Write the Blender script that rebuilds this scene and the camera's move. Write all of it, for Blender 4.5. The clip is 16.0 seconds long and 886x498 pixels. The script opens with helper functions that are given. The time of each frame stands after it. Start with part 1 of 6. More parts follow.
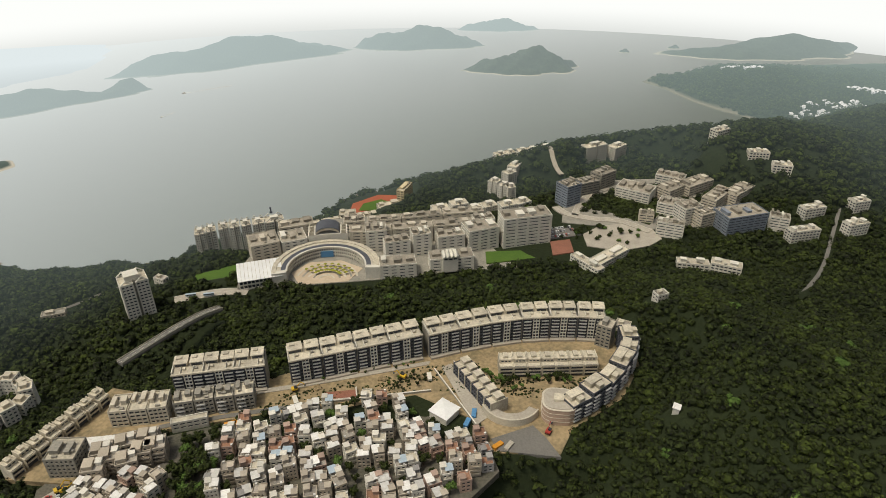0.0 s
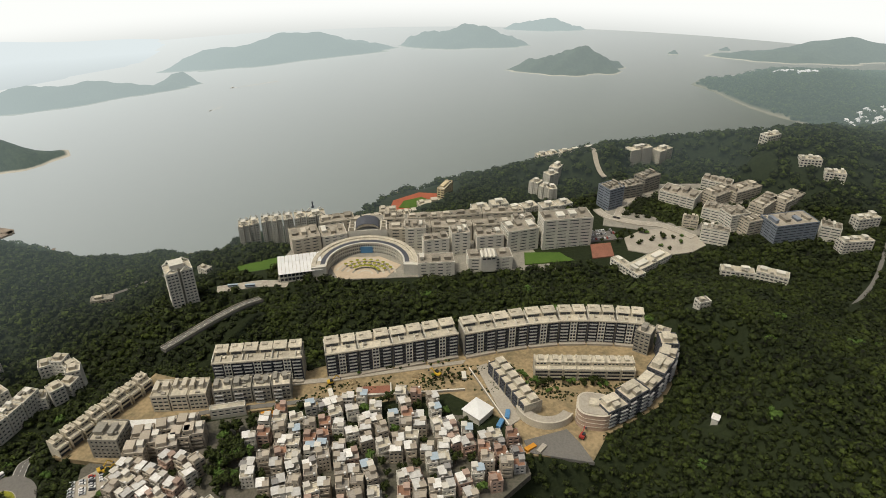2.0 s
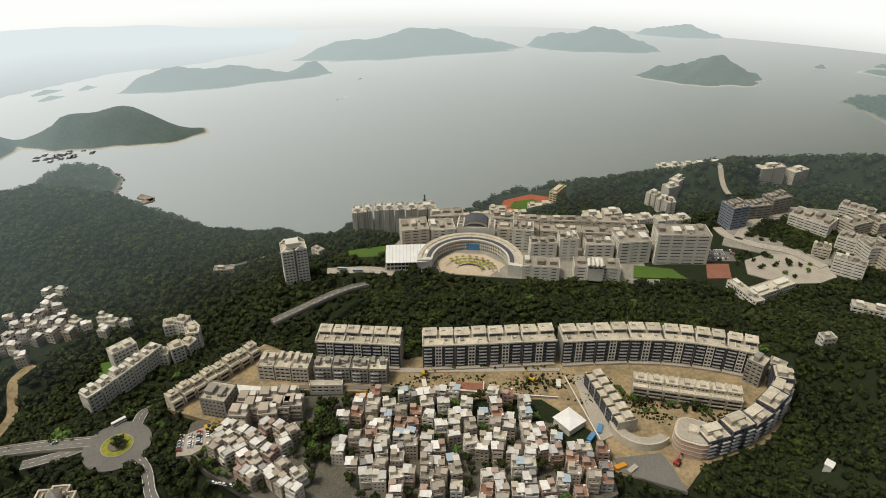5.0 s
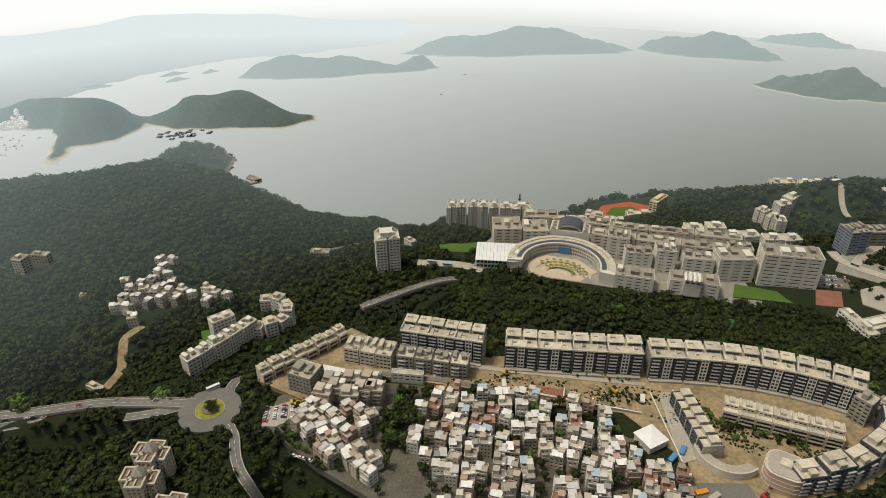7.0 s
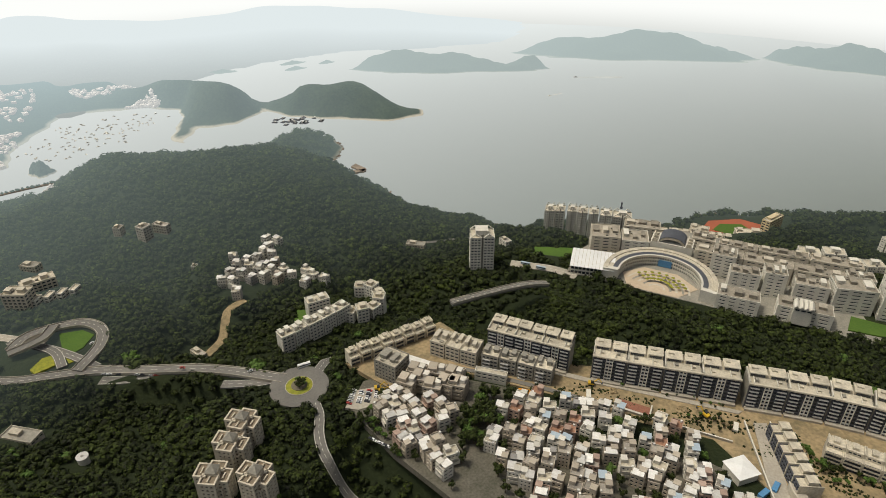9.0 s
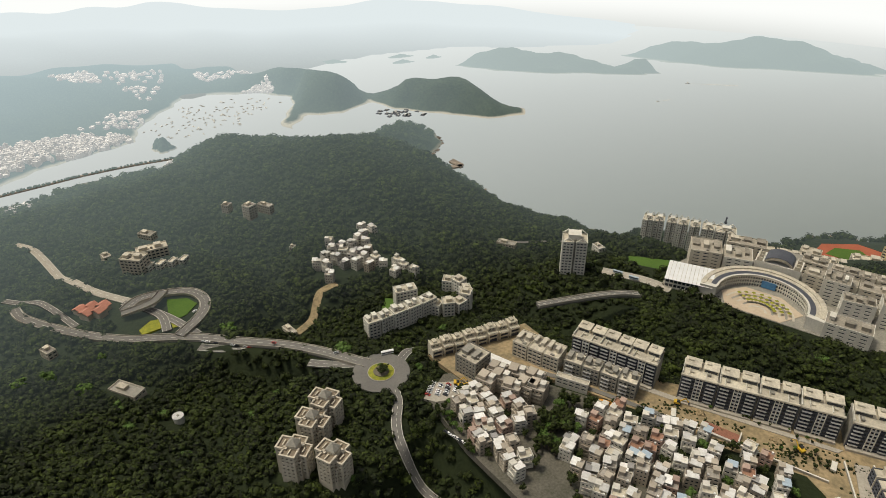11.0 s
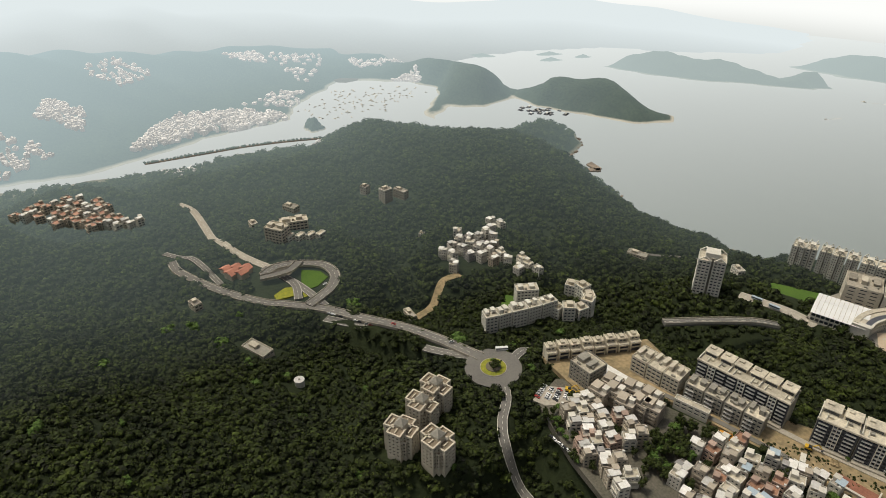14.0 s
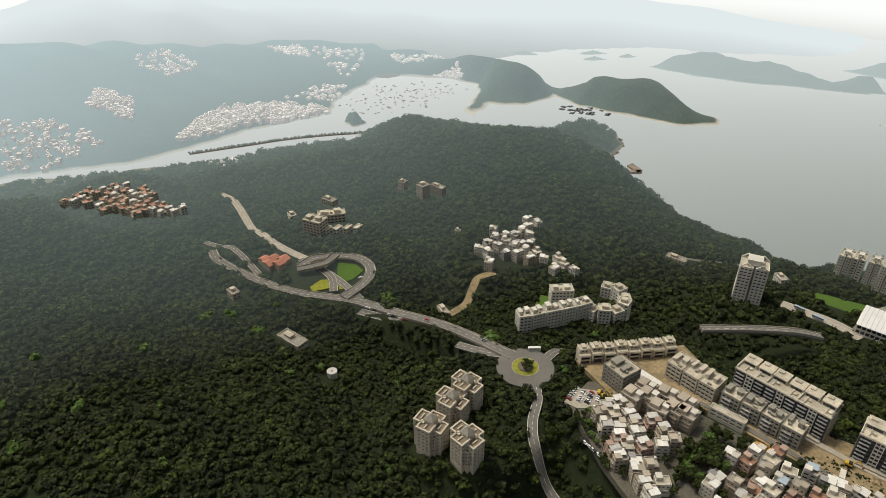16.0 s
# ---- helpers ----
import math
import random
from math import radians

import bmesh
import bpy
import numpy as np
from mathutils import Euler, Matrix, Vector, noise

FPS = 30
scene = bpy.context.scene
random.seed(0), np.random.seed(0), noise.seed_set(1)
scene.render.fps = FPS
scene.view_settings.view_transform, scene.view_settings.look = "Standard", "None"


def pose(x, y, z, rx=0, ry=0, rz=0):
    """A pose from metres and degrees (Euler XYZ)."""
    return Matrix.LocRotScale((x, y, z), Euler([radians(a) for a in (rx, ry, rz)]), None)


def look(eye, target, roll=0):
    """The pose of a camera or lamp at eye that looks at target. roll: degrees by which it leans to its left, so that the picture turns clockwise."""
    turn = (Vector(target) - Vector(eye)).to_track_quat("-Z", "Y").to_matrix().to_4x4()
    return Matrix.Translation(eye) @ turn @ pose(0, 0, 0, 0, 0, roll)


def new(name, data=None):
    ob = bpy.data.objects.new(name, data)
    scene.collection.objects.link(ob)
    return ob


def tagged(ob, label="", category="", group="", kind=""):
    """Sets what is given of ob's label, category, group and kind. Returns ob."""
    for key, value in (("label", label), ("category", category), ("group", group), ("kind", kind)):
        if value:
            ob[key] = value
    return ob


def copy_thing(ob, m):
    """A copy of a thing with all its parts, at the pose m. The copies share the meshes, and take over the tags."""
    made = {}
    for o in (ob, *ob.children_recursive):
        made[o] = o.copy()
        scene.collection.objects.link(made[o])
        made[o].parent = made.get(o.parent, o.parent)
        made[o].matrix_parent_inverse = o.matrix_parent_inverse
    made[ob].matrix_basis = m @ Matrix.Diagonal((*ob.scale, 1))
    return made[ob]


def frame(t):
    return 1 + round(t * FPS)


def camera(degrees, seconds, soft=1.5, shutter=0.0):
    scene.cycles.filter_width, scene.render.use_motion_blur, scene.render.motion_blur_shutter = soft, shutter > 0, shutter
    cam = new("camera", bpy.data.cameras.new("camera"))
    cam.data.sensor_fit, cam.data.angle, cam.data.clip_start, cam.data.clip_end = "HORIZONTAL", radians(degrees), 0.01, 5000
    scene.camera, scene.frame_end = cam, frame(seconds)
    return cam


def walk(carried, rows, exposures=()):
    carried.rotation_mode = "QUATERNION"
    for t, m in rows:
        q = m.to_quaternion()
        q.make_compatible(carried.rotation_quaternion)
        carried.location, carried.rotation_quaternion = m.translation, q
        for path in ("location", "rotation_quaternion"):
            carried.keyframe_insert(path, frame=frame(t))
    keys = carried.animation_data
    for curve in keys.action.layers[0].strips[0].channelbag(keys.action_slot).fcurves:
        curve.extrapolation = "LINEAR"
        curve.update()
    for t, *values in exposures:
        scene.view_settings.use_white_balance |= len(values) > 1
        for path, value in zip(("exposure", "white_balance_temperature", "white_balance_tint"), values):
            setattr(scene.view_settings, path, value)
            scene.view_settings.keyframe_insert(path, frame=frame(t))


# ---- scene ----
# Camera: hovers 330 m over the sea and turns to its left.
cam = camera(68, 16.0, soft=0.9)
PATH = [
    (0.0, pose(0, 0, 330, 59.43, 0.12, -0.00)),
    (0.5, pose(0, 0, 330, 59.42, 0.17, 1.09)),
    (1.0, pose(0, 0, 330, 59.39, 0.20, 1.81)),
    (1.5, pose(0, 0, 330, 59.35, 0.23, 2.51)),
    (2.0, pose(0, 0, 330, 59.34, 0.26, 3.82)),
    (2.5, pose(0, 0, 330, 59.34, 0.26, 5.19)),
    (3.0, pose(0, 0, 330, 59.34, 0.27, 6.72)),
    (3.5, pose(0, 0, 330, 59.34, 0.24, 8.49)),
    (4.0, pose(0, 0, 330, 59.33, 0.22, 10.34)),
    (6.5, pose(0, 0, 330, 59.21, 0.14, 21.55)),
    (7.0, pose(0, 0, 330, 59.13, 0.15, 23.81)),
    (7.5, pose(0, 0, 330, 59.09, 0.18, 26.19)),
    (8.0, pose(0, 0, 330, 59.08, 0.18, 28.54)),
    (8.5, pose(0, 0, 330, 59.09, 0.15, 30.96)),
    (9.0, pose(0, 0, 330, 59.04, 0.16, 33.36)),
    (11.5, pose(0, 0, 330, 58.81, 0.17, 44.71)),
    (12.0, pose(0, 0, 330, 58.77, 0.19, 46.84)),
    (12.5, pose(0, 0, 330, 58.76, 0.22, 49.01)),
    (13.0, pose(0, 0, 330, 58.68, 0.19, 51.15)),
    (13.5, pose(0, 0, 330, 58.61, 0.20, 53.20)),
    (14.0, pose(0, 0, 330, 58.57, 0.25, 55.30)),
    (14.5, pose(0, 0, 330, 58.52, 0.28, 57.05)),
    (15.0, pose(0, 0, 330, 58.48, 0.28, 58.43)),
    (15.5, pose(0, 0, 330, 58.41, 0.25, 59.45)),
    (16.0, pose(0, 0, 330, 58.33, 0.24, 58.95)),
]
walk(cam, PATH)

# ---- world and light ----
world = bpy.data.worlds.new("world")
scene.world = world
world.use_nodes = True
wn = world.node_tree.nodes
wl = world.node_tree.links
sky = wn.new("ShaderNodeTexSky")
sky.sky_type = "NISHITA"
sky.sun_disc = False
sky.sun_elevation = radians(66)
sky.sun_rotation = radians(-119)
sky.air_density, sky.dust_density, sky.ozone_density = 1.0, 6.0, 1.0
soften = wn.new("ShaderNodeHueSaturation")
soften.inputs["Saturation"].default_value = 0.25
wl.new(sky.outputs["Color"], soften.inputs["Color"])
wl.new(soften.outputs["Color"], wn["Background"].inputs["Color"])
wn["Background"].inputs["Strength"].default_value = 0.076

sun = new("sun", bpy.data.lights.new("sun", "SUN"))
sun.data.energy = 2.1
sun.data.angle = radians(12)
sun.data.color = (1.0, 0.90, 0.71)
sun.matrix_world = look((0, 0, 0), (0.36, 0.20, -0.90))
scene.view_settings.exposure = 0.0

# ---- materials ----
def material(name, color, color2=None, rough=0.8, scale=0.2, fine=2.0, bump=0.0, metal=0.0, spread=0.0, spec=0.3):
    """Two colours mixed by a coarse and a fine noise; spread: how far single objects differ in brightness."""
    m = bpy.data.materials.new(name)
    m.use_nodes = True
    n, l = m.node_tree.nodes, m.node_tree.links
    b = n["Principled BSDF"]
    b.inputs["Roughness"].default_value = rough
    b.inputs["Metallic"].default_value = metal
    b.inputs["Specular IOR Level"].default_value = spec
    c2 = color2 or tuple(v * 0.75 for v in color)
    tc = n.new("ShaderNodeTexCoord")
    na = n.new("ShaderNodeTexNoise")
    na.inputs["Scale"].default_value = scale
    na.inputs["Detail"].default_value = 4
    nb = n.new("ShaderNodeTexNoise")
    nb.inputs["Scale"].default_value = fine
    nb.inputs["Detail"].default_value = 3
    for q in (na, nb):
        l.new(tc.outputs["Object"], q.inputs["Vector"])
    add = n.new("ShaderNodeMath")
    add.operation = "MULTIPLY_ADD"
    add.inputs[1].default_value = 0.55
    l.new(nb.outputs["Fac"], add.inputs[0])
    sc = n.new("ShaderNodeMath")
    sc.operation = "MULTIPLY"
    sc.inputs[1].default_value = 0.55
    l.new(na.outputs["Fac"], sc.inputs[0])
    l.new(sc.outputs[0], add.inputs[2])
    ramp = n.new("ShaderNodeMapRange")
    ramp.inputs["From Min"].default_value = 0.38
    ramp.inputs["From Max"].default_value = 0.72
    l.new(add.outputs[0], ramp.inputs["Value"])
    mix = n.new("ShaderNodeMix")
    mix.data_type = "RGBA"
    mix.inputs[6].default_value = (*color, 1)
    mix.inputs[7].default_value = (*c2, 1)
    l.new(ramp.outputs[0], mix.inputs[0])
    out = mix.outputs[2]
    if spread:
        info = n.new("ShaderNodeObjectInfo")
        mr = n.new("ShaderNodeMapRange")
        mr.inputs["To Min"].default_value = 1 - spread
        mr.inputs["To Max"].default_value = 1 + spread * 0.4
        l.new(info.outputs["Random"], mr.inputs["Value"])
        hs = n.new("ShaderNodeHueSaturation")
        l.new(mr.outputs[0], hs.inputs["Value"])
        l.new(out, hs.inputs["Color"])
        out = hs.outputs["Color"]
    l.new(out, b.inputs["Base Color"])
    if bump:
        bp = n.new("ShaderNodeBump")
        bp.inputs["Distance"].default_value = bump
        bp.inputs["Strength"].default_value = 0.6
        l.new(nb.outputs["Fac"], bp.inputs["Height"])
        l.new(bp.outputs["Normal"], b.inputs["Normal"])
    return m


def island_random(m, lo, hi):
    """Lets the joined pieces of one mesh differ in brightness, piece by piece."""
    n, l = m.node_tree.nodes, m.node_tree.links
    b = n["Principled BSDF"]
    old = b.inputs["Base Color"].links[0].from_socket
    geo = n.new("ShaderNodeNewGeometry")
    mr = n.new("ShaderNodeMapRange")
    mr.inputs["To Min"].default_value = lo
    mr.inputs["To Max"].default_value = hi
    l.new(geo.outputs["Random Per Island"], mr.inputs["Value"])
    hs = n.new("ShaderNodeHueSaturation")
    l.new(mr.outputs[0], hs.inputs["Value"])
    l.new(old, hs.inputs["Color"])
    l.new(hs.outputs["Color"], b.inputs["Base Color"])
    return m


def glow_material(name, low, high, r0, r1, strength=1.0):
    """A far distance with haze painted as emission: brightens from the radius r0 to r1 round the middle of the place.
    """
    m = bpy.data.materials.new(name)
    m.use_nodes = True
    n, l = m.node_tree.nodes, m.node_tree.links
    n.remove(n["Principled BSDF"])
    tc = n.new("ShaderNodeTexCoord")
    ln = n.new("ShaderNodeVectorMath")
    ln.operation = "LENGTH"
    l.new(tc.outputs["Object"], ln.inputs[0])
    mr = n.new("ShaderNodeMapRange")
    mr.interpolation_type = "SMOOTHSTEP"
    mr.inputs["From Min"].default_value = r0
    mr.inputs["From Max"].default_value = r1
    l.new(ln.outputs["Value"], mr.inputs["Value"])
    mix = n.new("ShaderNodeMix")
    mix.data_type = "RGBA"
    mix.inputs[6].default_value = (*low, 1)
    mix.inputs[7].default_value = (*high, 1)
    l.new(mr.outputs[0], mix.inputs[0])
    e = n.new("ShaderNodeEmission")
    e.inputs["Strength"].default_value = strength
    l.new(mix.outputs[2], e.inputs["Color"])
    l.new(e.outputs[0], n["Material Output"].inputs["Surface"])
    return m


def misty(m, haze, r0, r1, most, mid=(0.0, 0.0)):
    """Paints haze over a far surface as emission, more with its distance from the point mid."""
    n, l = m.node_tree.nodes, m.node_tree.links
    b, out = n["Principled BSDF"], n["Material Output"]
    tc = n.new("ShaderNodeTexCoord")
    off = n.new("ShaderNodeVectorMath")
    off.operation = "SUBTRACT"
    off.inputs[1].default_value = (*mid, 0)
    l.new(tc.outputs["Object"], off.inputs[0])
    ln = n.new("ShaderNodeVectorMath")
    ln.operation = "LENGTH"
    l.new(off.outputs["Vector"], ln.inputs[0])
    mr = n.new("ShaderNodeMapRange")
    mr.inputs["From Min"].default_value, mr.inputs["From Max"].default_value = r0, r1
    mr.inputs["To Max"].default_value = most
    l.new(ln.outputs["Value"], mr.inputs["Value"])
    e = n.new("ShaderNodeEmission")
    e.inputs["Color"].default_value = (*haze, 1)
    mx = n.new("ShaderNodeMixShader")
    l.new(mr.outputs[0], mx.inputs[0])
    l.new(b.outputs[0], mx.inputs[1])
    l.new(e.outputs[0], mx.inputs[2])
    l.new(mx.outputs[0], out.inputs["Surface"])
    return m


def shore_band(m, rock, z0, z1):
    """Bare rock along the water's edge, up to a wavering height."""
    n, l = m.node_tree.nodes, m.node_tree.links
    b = n["Principled BSDF"]
    old = b.inputs["Base Color"].links[0].from_socket
    tc = n.new("ShaderNodeTexCoord")
    sep = n.new("ShaderNodeSeparateXYZ")
    l.new(tc.outputs["Object"], sep.inputs[0])
    mr = n.new("ShaderNodeMapRange")
    mr.inputs["From Min"].default_value, mr.inputs["From Max"].default_value = z0, z1
    l.new(sep.outputs["Z"], mr.inputs["Value"])
    mix = n.new("ShaderNodeMix")
    mix.data_type = "RGBA"
    mix.inputs[6].default_value = (*rock, 1)
    l.new(mr.outputs[0], mix.inputs[0])
    l.new(old, mix.inputs[7])
    l.new(mix.outputs[2], b.inputs["Base Color"])
    return m


# haze colour, painted into the ground and woods as emission that grows with distance
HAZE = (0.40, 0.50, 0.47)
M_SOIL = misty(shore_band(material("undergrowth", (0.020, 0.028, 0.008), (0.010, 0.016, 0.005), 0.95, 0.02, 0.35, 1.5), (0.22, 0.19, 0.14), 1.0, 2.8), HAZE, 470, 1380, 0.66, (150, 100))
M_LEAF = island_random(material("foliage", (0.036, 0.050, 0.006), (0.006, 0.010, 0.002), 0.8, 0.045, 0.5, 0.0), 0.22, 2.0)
M_LEAF_HAZED = misty(island_random(material("hazed_foliage", (0.033, 0.046, 0.005), (0.005, 0.009, 0.002), 0.8, 0.045, 0.5, 0.0), 0.22, 2.0), HAZE, 470, 1380, 0.66, (150, 100))
M_LEAF_LIGHT = island_random(material("light_foliage", (0.10, 0.17, 0.030), (0.06, 0.11, 0.02), 0.75, 0.05, 0.7, 0.6), 0.7, 1.2)
M_GRASS = material("lawn", (0.085, 0.15, 0.022), (0.055, 0.11, 0.018), 0.9, 0.06, 0.8, 0.1)
# haze glow painted into the water, off-centre so it brightens towards the sun side
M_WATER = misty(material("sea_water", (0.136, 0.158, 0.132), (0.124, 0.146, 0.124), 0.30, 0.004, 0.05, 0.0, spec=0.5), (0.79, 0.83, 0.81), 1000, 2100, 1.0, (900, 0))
M_WHITE = material("white_render", (0.72, 0.69, 0.60), (0.56, 0.54, 0.47), 0.8, 0.15, 1.2, 0.0, spread=0.12)
M_ROOF = material("pale_roof_slab", (0.66, 0.60, 0.47), (0.38, 0.345, 0.275), 0.9, 0.2, 0.9, 0.05, spread=0.2)
M_BEIGE = material("beige_concrete", (0.58, 0.53, 0.43), (0.43, 0.39, 0.31), 0.85, 0.15, 1.0)
M_GREY = material("grey_concrete", (0.33, 0.31, 0.26), (0.20, 0.19, 0.16), 0.9, 0.15, 1.0)
M_DARK = material("dark_cladding", (0.095, 0.10, 0.115), (0.06, 0.065, 0.078), 0.5, 0.2, 1.0)
M_GLASS = material("window_glass", (0.045, 0.055, 0.065), (0.03, 0.036, 0.045), 0.15, 0.3, 2.0, spec=0.6)
M_ASPHALT = material("asphalt", (0.19, 0.18, 0.16), (0.13, 0.125, 0.115), 0.9, 0.05, 1.0)
M_EARTH = material("bare_earth", (0.40, 0.30, 0.17), (0.17, 0.14, 0.08), 0.95, 0.09, 0.45, 0.6)
M_PAVE = material("pale_paving", (0.44, 0.40, 0.33), (0.32, 0.29, 0.24), 0.9, 0.1, 0.8)
M_BRICK = material("red_brown_tiles", (0.30, 0.13, 0.085), (0.20, 0.09, 0.06), 0.85, 0.2, 1.5, spread=0.3)
M_PINK = material("salmon_roof", (0.50, 0.23, 0.16), (0.38, 0.17, 0.12), 0.85, 0.1, 1.0, spread=0.15)
M_TRACK = material("running_track", (0.38, 0.115, 0.06), (0.30, 0.09, 0.05), 0.9, 0.1, 1.0)
M_BLUE = material("blue_sheet", (0.10, 0.26, 0.46), (0.07, 0.19, 0.36), 0.6, 0.3, 1.0)
M_ORANGE = material("orange_sheet", (0.62, 0.28, 0.03), (0.50, 0.21, 0.02), 0.7, 0.3, 1.0)
M_YELLOW = material("yellow_flowers", (0.33, 0.31, 0.035), (0.14, 0.17, 0.025), 0.9, 0.3, 1.5)
M_ROCK = material("shore_rock", (0.34, 0.28, 0.22), (0.20, 0.17, 0.14), 0.95, 0.08, 0.6, 0.5)
M_SAND = material("beach_sand", (0.55, 0.45, 0.33), (0.45, 0.36, 0.26), 0.95, 0.08, 0.6)
M_HAZE = glow_material("far_haze_glow", (0.68, 0.70, 0.67), (0.96, 0.97, 0.94), 1500, 1690, 1.03)

# ---- helpers for building ----
def mesh_from(name, verts, faces, mats, index=None, smooth=False):
    me = bpy.data.meshes.new(name)
    me.from_pydata(verts, [], faces)
    for m in mats:
        me.materials.append(m)
    if index is not None:
        me.polygons.foreach_set("material_index", np.asarray(index, dtype=np.int32))
    if smooth:
        me.polygons.foreach_set("use_smooth", np.ones(len(me.polygons), dtype=bool))
    me.update()
    return me


class Solid:
    """Collects boxes, prisms and quads of one part, in the part's own axes."""

    def __init__(self):
        self.v, self.f = [], []

    def box(self, x0, y0, z0, x1, y1, z1):
        k = len(self.v)
        self.v += [(x0, y0, z0), (x1, y0, z0), (x1, y1, z0), (x0, y1, z0), (x0, y0, z1), (x1, y0, z1), (x1, y1, z1), (x0, y1, z1)]
        self.f += [(k, k + 3, k + 2, k + 1), (k + 4, k + 5, k + 6, k + 7), (k, k + 1, k + 5, k + 4),
                   (k + 1, k + 2, k + 6, k + 5), (k + 2, k + 3, k + 7, k + 6), (k + 3, k, k + 4, k + 7)]
        return self

    def prism(self, outline, z0, z1):
        """outline: counter-clockwise x, y."""
        k, n = len(self.v), len(outline)
        self.v += [(x, y, z0) for x, y in outline] + [(x, y, z1) for x, y in outline]
        self.f += [tuple(range(k + n - 1, k - 1, -1)), tuple(range(k + n, k + 2 * n))]
        self.f += [(k + i, k + (i + 1) % n, k + n + (i + 1) % n, k + n + i) for i in range(n)]
        return self

    def strip(self, left, right, thick):
        """A band between two rows of x, y, z points, with a thickness downwards."""
        k, n = len(self.v), len(left)
        for a, b in zip(left, right):
            self.v += [a, b, (a[0], a[1], a[2] - thick), (b[0], b[1], b[2] - thick)]
        for i in range(n - 1):
            p, q = k + 4 * i, k + 4 * i + 4
            self.f += [(p, p + 1, q + 1, q), (p + 2, q + 2, q + 3, p + 3), (p, q, q + 2, p + 2), (p + 1, p + 3, q + 3, q + 1)]
        e = k + 4 * (n - 1)
        self.f += [(k, k + 2, k + 3, k + 1), (e, e + 1, e + 3, e + 2)]
        return self

    def mesh(self, name, mat):
        return mesh_from(name, self.v, self.f, [mat])


def part(name, solid, mat, parent, label="", at=None):
    ob = new(name, solid.mesh(name, mat) if isinstance(solid, Solid) else solid)
    ob.parent = parent
    if at is not None:
        ob.matrix_basis = at
    if label:
        ob["label"] = label
    return ob


def thing(name, m, label, category, group="", kind=""):
    ob = new(name)
    ob.empty_display_size = 1.0
    ob.matrix_world = m
    return tagged(ob, label, category, group, kind)


def smooth(t):
    t = np.clip(t, 0, 1)
    return t * t * (3 - 2 * t)


# ---- land and sea ----
HOME_COAST = [(-848, -77), (-822, -4), (-803, 66), (-787, 134), (-776, 190), (-782, 222), (-772, 266), (-750, 312), (-768, 350),
              (-740, 400), (-690, 430), (-640, 470), (-615, 500), (-640, 560), (-620, 610), (-585, 618), (-556, 601), (-540, 564),
              (-527, 547), (-494, 542), (-465, 534), (-428, 530), (-406, 518), (-370, 509), (-312, 525), (-260, 532), (-241, 561),
              (-165, 596), (-125, 626), (-115, 660), (-100, 678), (-51, 699), (42, 749), (63, 781), (120, 805), (300, 835),
              (475, 870), (453, 933), (397, 1019), (370, 1082), (344, 1127), (376, 1166), (407, 1166)]
HOME_REST = [(491, 1216), (700, 1235), (1500, 1300), (1500, -700), (-845, -700)]
NORTH_COAST = [(-860, -77), (-842, -4), (-828, 52), (-832, 96), (-838, 141), (-856, 207), (-860, 263), (-861, 328), (-901, 353),
               (-927, 382), (-957, 433), (-985, 470), (-958, 509), (-915, 560), (-860, 582), (-830, 565), (-790, 515), (-765, 495),
               (-747, 499), (-776, 545), (-743, 588), (-755, 654), (-697, 652), (-624, 689), (-566, 717), (-537, 767), (-560, 785),
               (-640, 770), (-690, 728), (-740, 692), (-800, 662), (-880, 650), (-960, 610), (-1020, 600), (-1080, 640)]
NORTH_REST = [(-1120, 700), (-1700, 900), (-1900, 0), (-1500, -700), (-862, -700)]


def shore_distance(x, y, ring):
    """Signed distance to a closed coast, positive on land."""
    p = np.array(ring, dtype=float)
    q = np.roll(p, -1, axis=0)
    best = np.full(x.shape, 1e9)
    inside = np.zeros(x.shape, dtype=bool)
    for (ax, ay), (bx, by) in zip(p, q):
        dx, dy = bx - ax, by - ay
        t = np.clip(((x - ax) * dx + (y - ay) * dy) / (dx * dx + dy * dy), 0, 1)
        best = np.minimum(best, np.hypot(x - ax - t * dx, y - ay - t * dy))
        if dy:
            inside ^= ((ay > y) != (by > y)) & (x < dx * (y - ay) / dy + ax)
    return np.where(inside, best, -best)


def lumps(x, y, size, seed):
    """Cheap smooth unevenness in -1 to 1."""
    r = np.random.RandomState(seed)
    s = np.zeros(x.shape)
    for k in range(7):
        a = r.uniform(0, 6.283)
        f = 6.283 / size * r.uniform(0.6, 1.8)
        s += np.sin(f * (x * math.cos(a) + y * math.sin(a)) + r.uniform(0, 6.283)) / (1 + 0.25 * k)
    return s / 3.2


# hills: x, y, height, half widths, turn in degrees
HOME_HILLS = [(-480, 395, 34, 130, 95, 20), (-560, 490, 4, 80, 90, 0), (-592, 572, 6, 60, 50, 0), (-660, 360, 14, 70, 60, 0),
              (-30, 372, 26, 190, 34, 4), (150, 300, 42, 70, 90, 0), (240, 200, 60, 120, 130, 0), (-300, -60, 55, 190, 110, 30),
              (140, 640, 30, 120, 80, 20), (330, 640, 45, 110, 90, 0), (560, 720, 36, 160, 130, 0), (520, 1080, 16, 110, 70, 0),
              (-560, -120, 40, 120, 120, 0)]
